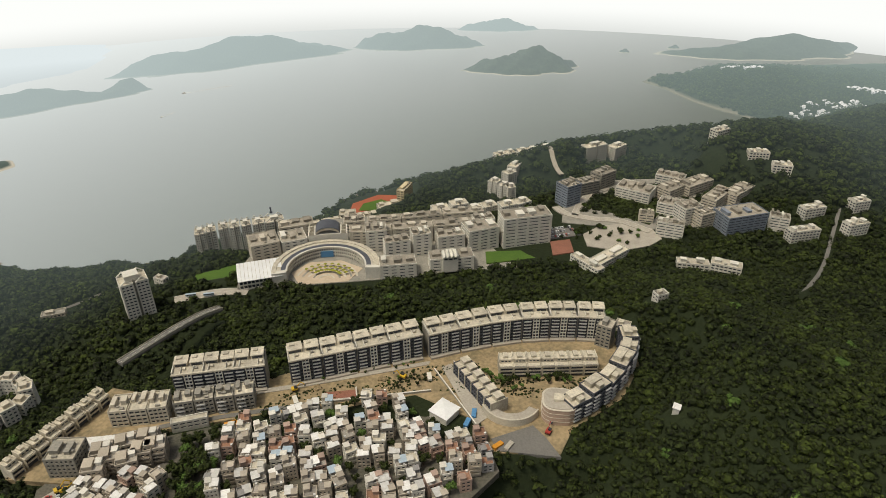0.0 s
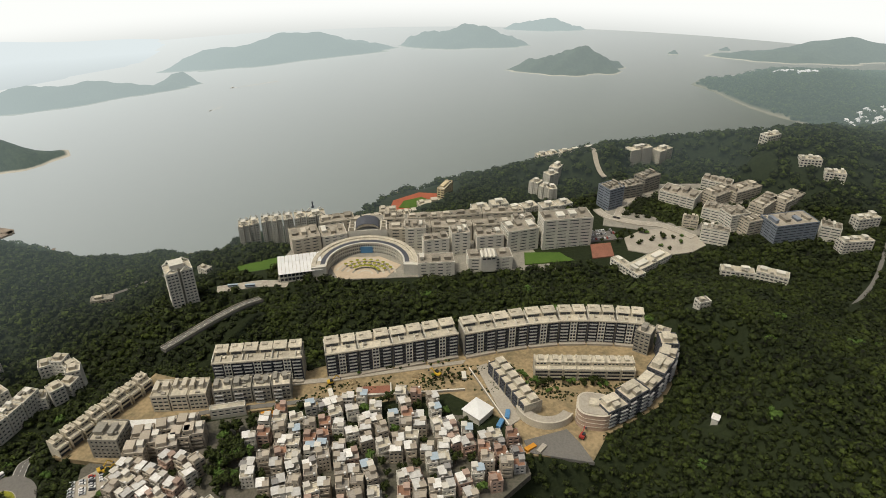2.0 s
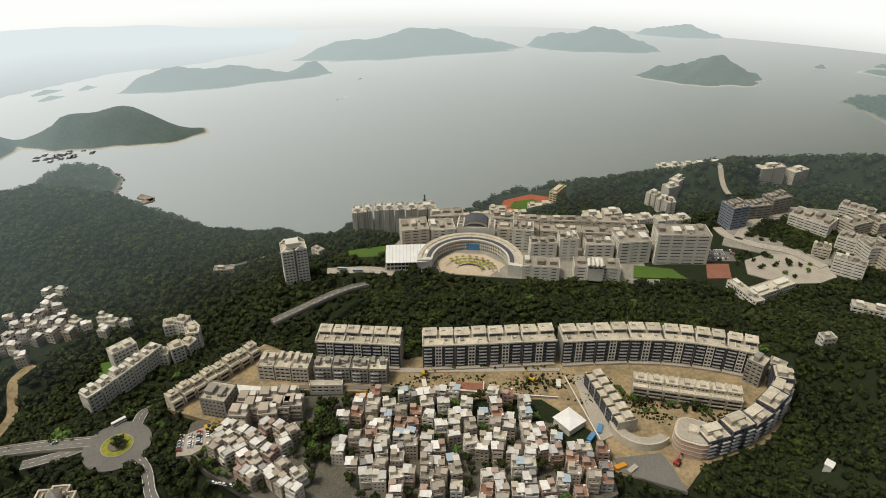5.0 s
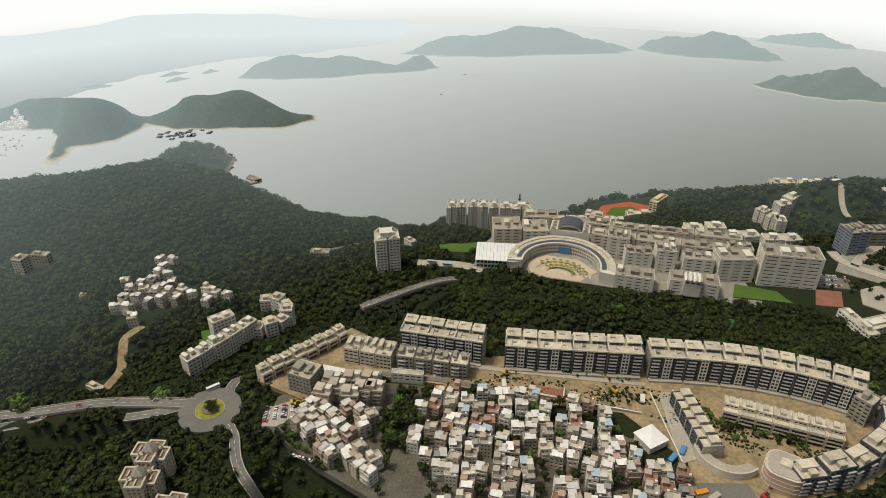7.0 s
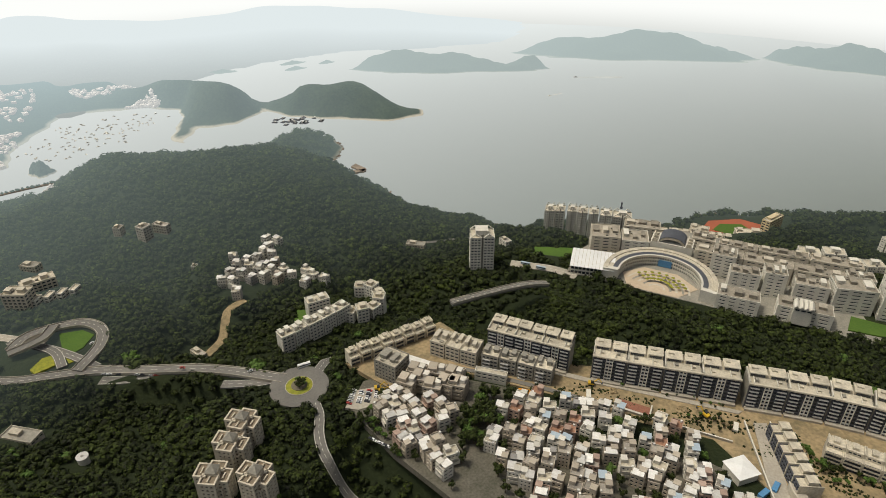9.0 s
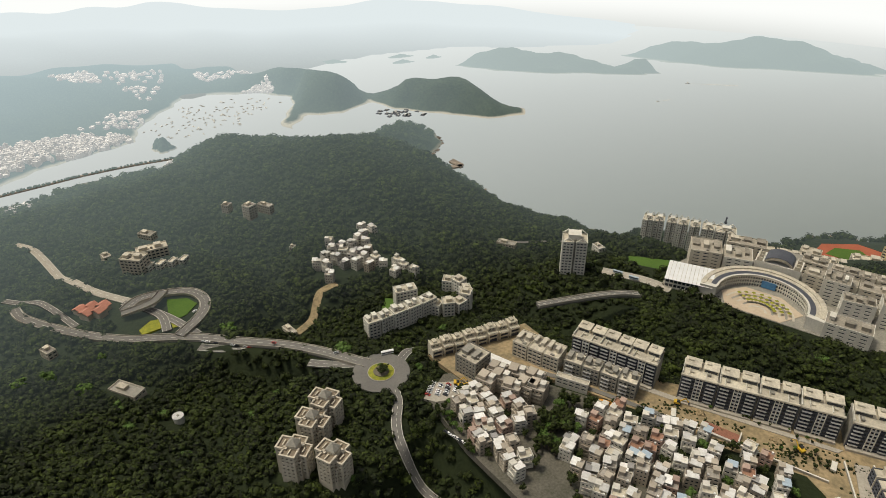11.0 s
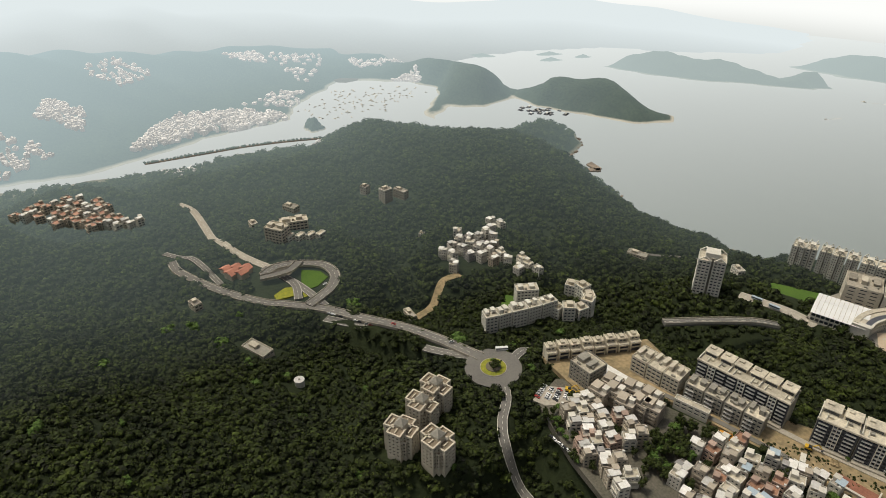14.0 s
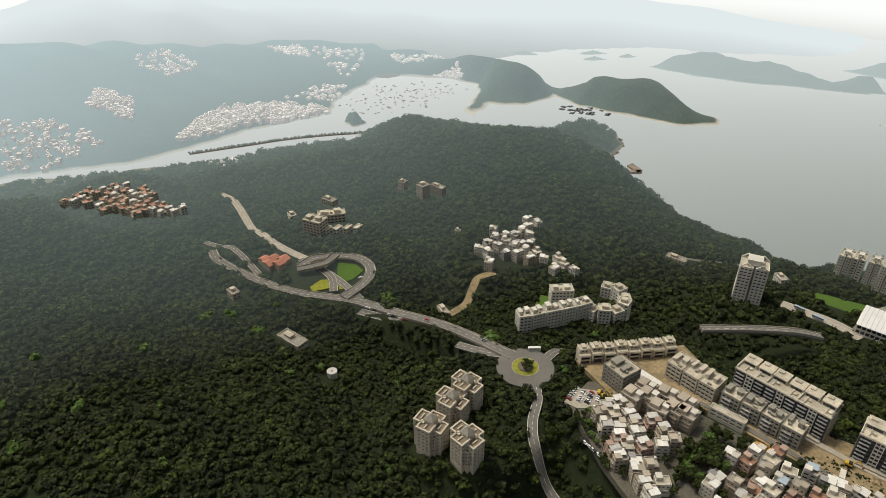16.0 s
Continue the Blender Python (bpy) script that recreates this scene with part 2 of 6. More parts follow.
# level ground: x, y, half widths, turn, height
PADS = [(-90, 225, 108, 40, 8, 75), (-60, 272, 90, 26, 14, 77), (60, 290, 78, 40, 0, 77), (-165, 235, 50, 45, 40, 75),
        (-190, 240, 30, 45, -20, 74), (-20, 450, 190, 55, 12, 50), (-90, 440, 60, 35, 10, 50), (170, 520, 110, 70, 20, 52),
        (-72, 622, 44, 26, 10, 15), (-221, 188, 26, 26, 0, 75), (-410, 140, 75, 60, 20, 58.4), (-210, 140, 40, 40, 0, 75),
        (-255, 240, 34, 44, -20, 65), (-345, 270, 50, 46, 0, 56), (-180, 525, 56, 26, 20, 20), (-195, 455, 42, 22, 10, 45),
        (45, 248, 46, 22, 0, 76.5), (-625, 25, 70, 50, 20, 40), (-209, 368, 20, 20, 0, 60), (60, 610, 60, 40, 20, 34), (200, 640, 60, 40, 20, 45)]


# the trunk road's bed
TRUNK = [(-230.6, 185.3), (-248.3, 180.7), (-265.0, 176.7), (-289.4, 168.8), (-318.4, 153.7), (-345.5, 139.5), (-366.5, 120.8), (-382.0, 106.7), (-411.6, 88.6), (-456.0, 71.9), (-477.9, 71.1)]
TRUNK_Z = [75.5, 73.5, 71, 67, 63, 60, 59, 58, 57.5, 55.5, 54.5]
for k in range(10):
    for f in (0.0, 0.33, 0.67):
        PADS.append((TRUNK[k][0] + (TRUNK[k + 1][0] - TRUNK[k][0]) * f, TRUNK[k][1] + (TRUNK[k + 1][1] - TRUNK[k][1]) * f, 11, 11, 0, TRUNK_Z[k] + (TRUNK_Z[k + 1] - TRUNK_Z[k]) * f - 0.9))


def bump(x, y, cx, cy, rx, ry, turn):
    c, s = math.cos(radians(turn)), math.sin(radians(turn))
    u, v = (x - cx) * c + (y - cy) * s, -(x - cx) * s + (y - cy) * c
    return (u / rx) ** 2 + (v / ry) ** 2


def home_height(x, y):
    x, y = np.asarray(x, dtype=float), np.asarray(y, dtype=float)
    d = shore_distance(x, y, HOME_COAST + HOME_REST) + 5 * lumps(x, y, 60, 3)
    h = 46 * (1 - np.exp(-np.maximum(d, 0) / 70)) * (1 - 0.65 * smooth((y - 780) / 180))
    for cx, cy, top, rx, ry, turn in HOME_HILLS:
        h = h + top * np.exp(-bump(x, y, cx, cy, rx, ry, turn)) * smooth(d / 60)
    h = h + 3.5 * lumps(x, y, 120, 5) * smooth(d / 40)
    # flat land along the inlet
    flat = (1 - smooth((y - 280) / 110)) * (1 - smooth((x + 800) / 190))
    h = h * (1 - 0.88 * flat)
    for cx, cy, rx, ry, turn, z in PADS:
        w = 1 - smooth((np.sqrt(bump(x, y, cx, cy, rx, ry, turn)) - 0.95) / 0.45)
        h = h * (1 - w) + z * w
    return np.where(d > 0, h, np.maximum(d * 0.3, -6))


NORTH_HILLS = [(-630, 725, 36, 90, 42, -28), (-700, 690, 30, 75, 38, -25), (-800, 605, 36, 90, 38, 20), (-905, 610, 26, 90, 36, 10),
               (-1130, 330, 34, 120, 170, 10), (-1110, 60, 62, 150, 170, 0), (-1110, -200, 84, 170, 190, 0)]


def north_height(x, y):
    x, y = np.asarray(x, dtype=float), np.asarray(y, dtype=float)
    d = shore_distance(x, y, NORTH_COAST + NORTH_REST) + 4 * lumps(x, y, 50, 4)
    h = 6 * (1 - np.exp(-np.maximum(d, 0) / 20))
    for cx, cy, top, rx, ry, turn in NORTH_HILLS:
        h = h + top * np.exp(-bump(x, y, cx, cy, rx, ry, turn)) * smooth(d / 28)
    h = h * (1 + 0.10 * lumps(x, y, 110, 8))
    return np.where(d > 0, h, np.maximum(d * 0.3, -6))


def ground_at(x, y):
    return float(home_height(np.array([x]), np.array([y]))[0])


def land_mesh(name, fn, x0, x1, y0, y1, step, mat):
    xs, ys = np.arange(x0, x1 + step, step), np.arange(y0, y1 + step, step)
    gx, gy = np.meshgrid(xs, ys)
    z = fn(gx, gy)
    nx, ny = len(xs), len(ys)
    idx = np.arange(nx * ny).reshape(ny, nx)
    quads = np.stack([idx[:-1, :-1], idx[:-1, 1:], idx[1:, 1:], idx[1:, :-1]], -1).reshape(-1, 4)
    high = np.maximum.reduce([z[:-1, :-1], z[:-1, 1:], z[1:, 1:], z[1:, :-1]]).reshape(-1)
    quads = quads[high > -3]
    used, inv = np.unique(quads, return_inverse=True)
    verts = np.stack([gx.ravel(), gy.ravel(), z.ravel()], 1)[used]
    return mesh_from(name, verts.tolist(), inv.reshape(-1, 4).tolist(), [mat], smooth=True)


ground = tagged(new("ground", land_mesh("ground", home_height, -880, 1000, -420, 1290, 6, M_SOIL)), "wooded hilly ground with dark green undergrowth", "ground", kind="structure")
# haze painted in as emission; shifted centres pale the left-hand land and islands more
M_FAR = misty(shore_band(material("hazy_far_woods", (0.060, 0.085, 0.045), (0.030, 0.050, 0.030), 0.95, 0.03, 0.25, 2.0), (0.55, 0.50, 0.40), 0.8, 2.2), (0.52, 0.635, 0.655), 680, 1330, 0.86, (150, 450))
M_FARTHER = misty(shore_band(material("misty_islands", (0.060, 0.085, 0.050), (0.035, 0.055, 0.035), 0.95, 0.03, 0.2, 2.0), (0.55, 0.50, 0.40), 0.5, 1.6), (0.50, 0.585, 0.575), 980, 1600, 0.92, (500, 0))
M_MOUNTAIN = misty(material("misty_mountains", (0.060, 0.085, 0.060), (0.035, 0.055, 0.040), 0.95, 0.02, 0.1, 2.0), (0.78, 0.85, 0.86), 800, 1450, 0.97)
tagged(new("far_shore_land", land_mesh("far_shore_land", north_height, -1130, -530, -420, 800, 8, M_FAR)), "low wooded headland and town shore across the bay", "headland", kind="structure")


def disc_mesh(name, rings, n, mat):
    v, f, k = [], [], len(rings)
    for i in range(n):
        a = 2 * math.pi * i / n
        v += [(r * math.cos(a), r * math.sin(a), z) for r, z in rings]
    for i in range(n):
        p, q = k * i, k * ((i + 1) % n)
        f += [(p + j, p + j + 1, q + j + 1, q + j) for j in range(k - 1)]
    return mesh_from(name, v, f, [mat], smooth=True)


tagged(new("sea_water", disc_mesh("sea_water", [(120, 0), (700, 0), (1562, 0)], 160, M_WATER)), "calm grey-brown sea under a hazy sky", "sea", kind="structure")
# added ring that glows by itself, in place of far haze and low sky
tagged(new("distance_backdrop", disc_mesh("distance_backdrop", [(1560, 0.02), (2700, 300)], 160, M_HAZE)), "glowing white ring painted as haze over the far sea and horizon", "backdrop", kind="structure")


def island(name, label, cx, cy, rx, ry, turn, tops, mat=None, kind="structure"):
    """An island with a wavy oval coast; tops: (along, across, height, half width) in parts of its half axes."""
    nu, nv = 72, 18
    v, f = [], []
    c, s = math.cos(radians(turn)), math.sin(radians(turn))
    for j in range(nv + 1):
        for i in range(nu):
            a = 2 * math.pi * i / nu
            wob = 1 + 0.10 * math.sin(3 * a + cx) + 0.07 * math.sin(5 * a + cy) + 0.04 * math.sin(11 * a + cx)
            q = j / nv * wob
            u, w = q * math.cos(a), q * math.sin(a)
            edge = float(smooth((1 - j / nv) / 0.22))
            h = sum(t * math.exp(-((u - p) / (1.25 * e)) ** 2 - ((w - k) / 0.55) ** 2) for p, k, t, e in tops)
            h = (h + tops[0][2] * (0.12 * math.sin(7 * u + 5 * w) + 0.07 * math.sin(13 * u - 9 * w + cx) + 0.04 * math.sin(27 * u + 17 * w))) * edge + 2 * (1 - j / nv) - 0.5
            x, y = u * rx, w * ry
            v.append((cx + x * c - y * s, cy + x * s + y * c, h))
    for j in range(nv):
        for i in range(nu):
            k = (i + 1) % nu
            f.append((j * nu + i, j * nu + k, (j + 1) * nu + k, (j + 1) * nu + i))
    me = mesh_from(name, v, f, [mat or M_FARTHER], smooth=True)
    return tagged(new(name, me), label, "island", kind=kind)


island("island", "hump-backed wooded island in the open bay", 150, 1205, 108, 40, 6, [(0.2, 0, 34, 0.45), (-0.5, 0, 14, 0.4)])
island("island", "broad misty island near the horizon", -55, 1375, 135, 30, 4, [(-0.1, 0, 34, 0.6), (0.5, 0, 12, 0.4)])
island("island", "long misty island with a low ridge", -400, 1255, 230, 42, 26, [(0.25, 0, 34, 0.5), (-0.4, 0, 20, 0.5)])
island("island", "faint flat island on the horizon", 125, 1535, 95, 18, 0, [(0, 0, 22, 0.6)])
island("island", "low wooded island with a round head", -640, 985, 175, 24, 34, [(-0.5, 0, 28, 0.35), (0.1, 0, 20, 0.4), (0.9, 0, 28, 0.16)])
island("island", "far headland with wooded hills", 640, 1320, 210, 60, 4, [(0, 0, 24, 0.5), (0.5, 0, 14, 0.4)])
island("island", "small flat islet", -967, 752, 30, 8, 50, [(0, 0, 4, 0.6)])
island("island", "small flat islet", -903, 862, 26, 8, 60, [(0, 0, 4, 0.6)])
island("island", "small flat islet", -872, 838, 22, 7, 60, [(0, 0, 4, 0.6)])
island("island", "tiny rock islet", -853, 900, 16, 6, 60, [(0, 0, 4, 0.6)])
island("island", "tiny rock islet", 362, 1330, 12, 6, 0, [(0, 0, 6, 0.6)])
island("island", "tiny rock islet", 470, 1360, 14, 6, 0, [(0, 0, 6, 0.6)])

island("island", "small round wooded knoll at the inlet mouth", -812.7, 343.6, 20, 15, 0, [(0, 0, 13, 0.7)], M_FAR)


def range_height(x, y):
    x, y = np.asarray(x, dtype=float), np.asarray(y, dtype=float)
    r, a = np.hypot(x, y), np.degrees(np.arctan2(-x, y))
    top = 22 + 62 * np.exp(-((a - 84) / 14) ** 2) + 10 * np.exp(-((a - 100) / 5) ** 2) + 4 * np.sin(a * 0.31) + 2 * np.sin(a * 0.73)
    near = 1010 + 260 * smooth((66 - a) / 25)
    h = np.where(r > near, top * smooth((r - near) / (1540 - near)) * (1 + 0.15 * lumps(x, y, 160, 11)) * smooth((a - 24) / 18), -5)
    return np.where(h > 1.5, h, -5)


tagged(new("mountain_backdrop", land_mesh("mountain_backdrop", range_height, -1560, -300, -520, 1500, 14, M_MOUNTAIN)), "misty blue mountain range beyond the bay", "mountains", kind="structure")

# ---- sites, roads and level grounds ----
CLEAR = []      # outlines kept free of trees
CLEAR_LINES = []  # middle lines and half widths kept free of trees


def in_outline(x, y, ring):
    p = np.array(ring, dtype=float)
    q = np.roll(p, -1, axis=0)
    inside = np.zeros(np.shape(x), dtype=bool)
    for (ax, ay), (bx, by) in zip(p, q):
        if by != ay:
            inside ^= ((ay > y) != (by > y)) & (x < (bx - ax) * (y - ay) / (by - ay) + ax)
    return inside


def site(name, outline, z, mat, label, thick=3.0, clear=True):
    area = sum(a[0] * b[1] - b[0] * a[1] for a, b in zip(outline, outline[1:] + outline[:1]))
    ring = outline if area > 0 else outline[::-1]
    if clear:
        CLEAR.append(ring)
    ob = new(name, Solid().prism(ring, z - thick, z).mesh(name, mat))
    return tagged(ob, label, name.replace("_", " "), kind="structure")


def curve_points(points, n):
    """A smooth line through points (Catmull-Rom), n steps a stretch."""
    p = [points[0]] + list(points) + [points[-1]]
    out = []
    for k in range(1, len(p) - 2):
        a, b, c, d = (np.array(v, dtype=float) for v in p[k - 1:k + 3])
        for i in range(n):
            t = i / n
            out.append(0.5 * (2 * b + (c - a) * t + (2 * a - 5 * b + 4 * c - d) * t * t + (3 * b - a - 3 * c + d) * t ** 3))
    out.append(np.array(points[-1], dtype=float))
    return out


def road(name, points, width, label, heights=None, lift=0.6, mat=None, thick=1.0, clear=True, lines=True, guard=False):
    """A road along points; heights: one deck height a point, otherwise it lies on the ground."""
    pts = [(*p, h) for p, h in zip(points, heights)] if heights else [(*p, 0) for p in points]
    row = curve_points(pts, 8)
    left, right, mids = [], [], []
    for i, p in enumerate(row):
        d = row[min(i + 1, len(row) - 1)] - row[max(i - 1, 0)]
        d = d / max(math.hypot(d[0], d[1]), 1e-6)
        sx, sy = -d[1] * width / 2, d[0] * width / 2
        if heights:
            z = p[2]
        else:
            z = max(ground_at(p[0] + k * sx, p[1] + k * sy) for k in (-1, 0, 1)) + lift
        left.append((p[0] + sx, p[1] + sy, z))
        right.append((p[0] - sx, p[1] - sy, z))
        mids.append((p[0], p[1], z, d[0], d[1]))
    # even out the height along the line
    for _ in range(3):
        zs = [q[2] for q in left]
        zs = [(zs[max(i - 1, 0)] + zs[i] + zs[min(i + 1, len(zs) - 1)]) / 3 for i in range(len(zs))]
        left = [(q[0], q[1], max(q[2] - 0.4, z)) for q, z in zip(left, zs)]
        right = [(q[0], q[1], max(q[2] - 0.4, z)) for q, z in zip(right, zs)]
    ob = new(name, Solid().strip(left, right, thick).mesh(name, mat or M_ASPHALT))
    tagged(ob, label, "road", kind="structure")
    if clear:
        CLEAR_LINES.append(([(q[0], q[1]) for q in mids], width / 2 + 1.7))
    if lines:
        mk = Solid()
        for i in range(0, len(left) - 1):
            a, b, c, d = (np.array(v) for v in (left[i], right[i], left[i + 1], right[i + 1]))
            for k in (0.04, 0.49, 0.94):
                if k == 0.49 and i % 2:
                    continue
                e = 0.22 / width
                up = np.array((0, 0, 0.05))
                mk.strip([tuple(a + (b - a) * k + up), tuple(c + (d - c) * k + up)], [tuple(a + (b - a) * (k + e) + up), tuple(c + (d - c) * (k + e) + up)], 0.04)
        part("lane_marking", mk, M_WHITE, ob)
    if guard:
        for side, other in ((left, right), (right, left)):
            g = Solid()
            out = []
            for p, q in zip(side, other):
                v = (np.array(p) - np.array(q)) / width * 0.3
                out.append((p[0] + v[0], p[1] + v[1], p[2] + 0.9))
            top = [(p[0], p[1], p[2] + 0.9) for p in side]
            g.strip(top, out, 1.9)
            part("parapet", g, M_PAVE, ob)
    return ob


M_LANE = material("worn_concrete_lane", (0.15, 0.135, 0.11), (0.07, 0.07, 0.05), 0.9, 0.1, 0.8)
# the building site of the curved estate, the village ground and the campus terraces
site("construction_ground", [(-184.8, 276.1), (-163.2, 271.3), (-146.8, 273.4), (-100.4, 282.9), (-88.9, 288.4), (-10.6, 313.9), (20.9, 325.1), (98.0, 331.0),
     (116.5, 314.2), (113.8, 294.3), (97.9, 267.5), (66.5, 244.7), (57.8, 228.2), (24.4, 229.1), (19.1, 249.7), (-15.8, 270.2), (-64.1, 258.0),
     (-96.5, 255.3), (-168.0, 239.5), (-173.2, 210.3), (-208.9, 213.1)], 77.2, M_EARTH, "bare brown earth of a half-finished building site")
site("village_ground", [(-184.5, 187.3), (-191.3, 207.5), (-178.5, 230.1), (-105.3, 252.7), (-15.7, 270.6), (19.4, 247.7), (26.7, 218.3), (8.2, 198.3), (-23.4, 177.6), (-95.5, 166.8), (-145.8, 175.5)],
     76.2, M_LANE, "grey concrete lanes between village houses", 4)
site("estate_road", [(-1.3, 292.8), (4.6, 296.2), (23.1, 253.1), (16.3, 246.8)], 77.6, M_PAVE, "pale concrete ramp road down through the building site", 2.0)
site("site_road", [(-139.7, 262.7), (-85.7, 274.6), (-9.1, 295.1), (-7.8, 298.3), (-86.5, 277.9), (-141.0, 266.4)], 77.6, M_PAVE, "dusty pale haul road beside the new blocks", 2.0)
site("lower_lane", [(-176.4, 235.3), (-141.0, 247.1), (-96.8, 256.7), (-65.2, 263.7), (-65.6, 265.9), (-100.4, 258.9), (-141.9, 249.7), (-177.8, 238.6)], 77.5, M_ASPHALT, "dark lane between estate and village", 2.0)
site("excavation_pit_floor", [(-65.2, 264.0), (-47.8, 266.5), (-49.0, 274.1), (-66.7, 271.6)], 77.7, M_BRICK, "red-brown levelled earth of an excavated plot", 1.0)
site("forecourt", [(23.8, 238.0), (46.2, 247.2), (52.0, 238.2), (57.7, 225.9), (27.0, 230.1)], 77.6, M_ASPHALT, "paved forecourt of the new estate", 2.0)
site("campus_terrace", [(-156.6, 413.1), (-97.7, 420.2), (-46.0, 427.3), (22.0, 441.1), (123.1, 444.8), (185.2, 480.8), (176.2, 505.4), (104.7, 509.8), (49.3, 513.8),
     (21.7, 513.8), (-113.7, 498.4), (-157.5, 469.3), (-163.1, 441.8)], 50.6, M_GREY, "paved grey campus terrace", 3.0, False)
CLEAR.append([(-156.6, 413.1), (-97.7, 420.2), (-46.0, 427.3), (22.0, 441.1), (90.0, 457.8), (89.9, 502.2), (49.3, 513.8), (21.7, 513.8), (-113.7, 498.4), (-157.5, 469.3), (-163.1, 441.8)])
site("lower_campus", [(-166.0, 449.7), (-114.7, 502.4), (-42.1, 512.4), (-35.6, 545.0), (-102.0, 535.5), (-142.4, 499.1)], 46, M_GREY, "paved lower campus terrace", 20)
site("sports_field", [(-197.5, 421.2), (-171.4, 424.0), (-157.1, 450.8), (-162.1, 460.0), (-197.5, 440.5)], 46.4, M_GRASS, "mown green sports field")
site("campus_lawn", [(34.4, 448.6), (81.4, 458.5), (80.2, 470.0), (34.6, 467.0)], 51.6, M_GRASS, "bright green mown campus lawn")
site("tennis_court", [(89.2, 459.1), (107.2, 464.1), (107.2, 485.4), (90.0, 481.3)], 52.9, M_BRICK, "red-brown tennis courts")
site("car_park", [(89.0, 484.7), (118.8, 493.0), (113.5, 505.8), (90.0, 504.0)], 52.9, M_ASPHALT, "asphalt campus car park")
site("campus_junction", [(120.0, 474.0), (146.0, 466.0), (172.0, 474.0), (186.0, 486.0), (182.0, 504.0), (160.0, 514.0), (136.0, 508.0), (120.0, 494.0)], 52.8, M_PAVE, "pale paved junction and forecourt of the upper campus", 2)
CLEAR.append([(86.0, 452.0), (112.0, 446.0), (152.0, 462.0), (190.0, 480.0), (186.0, 508.0), (160.0, 526.0), (128.0, 536.0), (112.0, 556.0), (98.0, 546.0), (90.0, 510.0)])
site("plaza_paving", [(-110.6, 419.2), (-73.9, 424.0), (-64.5, 443.0), (-83.2, 454.8), (-108.4, 451.6), (-119.9, 435.8)], 50.9, M_SAND, "sand-coloured round plaza paving")
site("athletics_ground", [(-98.5, 603.6), (-58.2, 604.4), (-38.4, 625.1), (-45.8, 647.9), (-71.5, 649.5), (-96.8, 628.3)], 15.5, M_TRACK, "terracotta running track by the sea")
CLEAR.append([(-110.1, 592.2), (-43.0, 583.9), (-21.9, 623.9), (-44.4, 664.9), (-78.8, 662.5), (-111.2, 630.3)])
site("athletics_infield", [(-88.8, 611.5), (-64.3, 611.2), (-53.6, 628.2), (-67.4, 638.1), (-85.6, 627.5)], 15.8, M_GRASS, "green infield of the track", 0.6)
site("shore_houses_ground", [(-104.2, 605.3), (-56.8, 567.0), (-127.3, 557.5), (-147.1, 552.9)], 16, M_GREY, "paved ground below the campus", 30)
site("beach", [(-302.1, 516.5), (-272.7, 523.8), (-269.6, 531.4), (-292.8, 527.0), (-308.4, 532.4)], 2.0, M_SAND, "narrow pale sand beach", 3)
site("jetty", [(-492.8, 539.9), (-481.6, 560.1), (-486.6, 563.5), (-496.8, 548.4)], 2.0, M_ROCK, "low rocky spit at the water's edge", 4)
site("rocky_spit", [(-504.6, 559.2), (-481.9, 555.5), (-485.5, 565.3), (-506.1, 569.2)], 2.0, M_ROCK, "low rocky spit at the water's edge", 4)
site("research_terrace", [(105.2, 516.0), (175.0, 501.8), (227.4, 507.9), (273.5, 531.4), (312.1, 570.2), (241.5, 610.8), (165.6, 605.2), (118.9, 582.9)], 52.6, M_GREY, "paved upper campus terrace", 3, False)
site("research_wood", [(136.6, 547.7), (181.9, 510.6), (206.6, 547.1), (172.0, 582.9)], 53.0, M_LEAF, "dark shrubs on a campus slope", 0.6, False)

# roads
RB = (-219.3, 185.6)
CLEAR_LINES.append(([RB, (RB[0] + 0.1, RB[1])], 18))
road("access_road", [(-209.1, 184.3), (-195.9, 176.2), (-184.2, 163.8), (-170.9, 155.7), (-154.6, 157.2), (-135.3, 157.9)], 5.5, "asphalt road through the trees below the roundabout")
road("link_road", [(-218.8, 199.5), (-222.1, 210.2), (-225.6, 221.5)], 6, "short road from the roundabout towards the estate")
road("main_road", TRUNK, 6.5, "wide trunk road with white lane marks", TRUNK_Z, thick=2.5, guard=True)
road("lower_road", [(-304.3, 157.7), (-319.4, 146.2), (-337.3, 135.3)], 7, "lower side road with parked cars", [62.8, 61, 59])
road("valley_road", [(-400.7, 136.9), (-422.8, 127.1), (-451.0, 116.6), (-486.8, 110.9), (-533.8, 112.8), (-570.0, 113.1), (-592.6, 106.7)], 6.5, "pale trunk road running down the valley", mat=M_PAVE)
road("side_road", [(-504.0, 71.0), (-479.1, 83.0), (-454.3, 87.1), (-421.4, 91.8)], 5, "road joining the trunk road below the hill")
road("loop_ramp", [(-356.0, 132.3), (-365.4, 153.4), (-379.6, 163.9), (-396.2, 162.1), (-408.3, 147.8), (-413.6, 132.5), (-408.4, 119.5)], 7, "curved interchange ramp on a raised deck", [60.4, 60.8, 61, 61, 61, 61.2, 61], thick=1.6, guard=True)
road("inner_ramp", [(-349.7, 141.5), (-371.1, 139.4), (-390.7, 135.6), (-408.0, 130.2), (-421.2, 124.6)], 6, "inner interchange ramp beside yellow flower beds", [59.6, 59.4, 59.3, 59.3, 59.2])
road("inner_ramp", [(-367.7, 129.4), (-384.4, 134.8), (-399.0, 132.7), (-413.3, 127.9)], 6, "inner interchange ramp beside yellow flower beds", [59.6, 59.5, 59.5, 59.4])
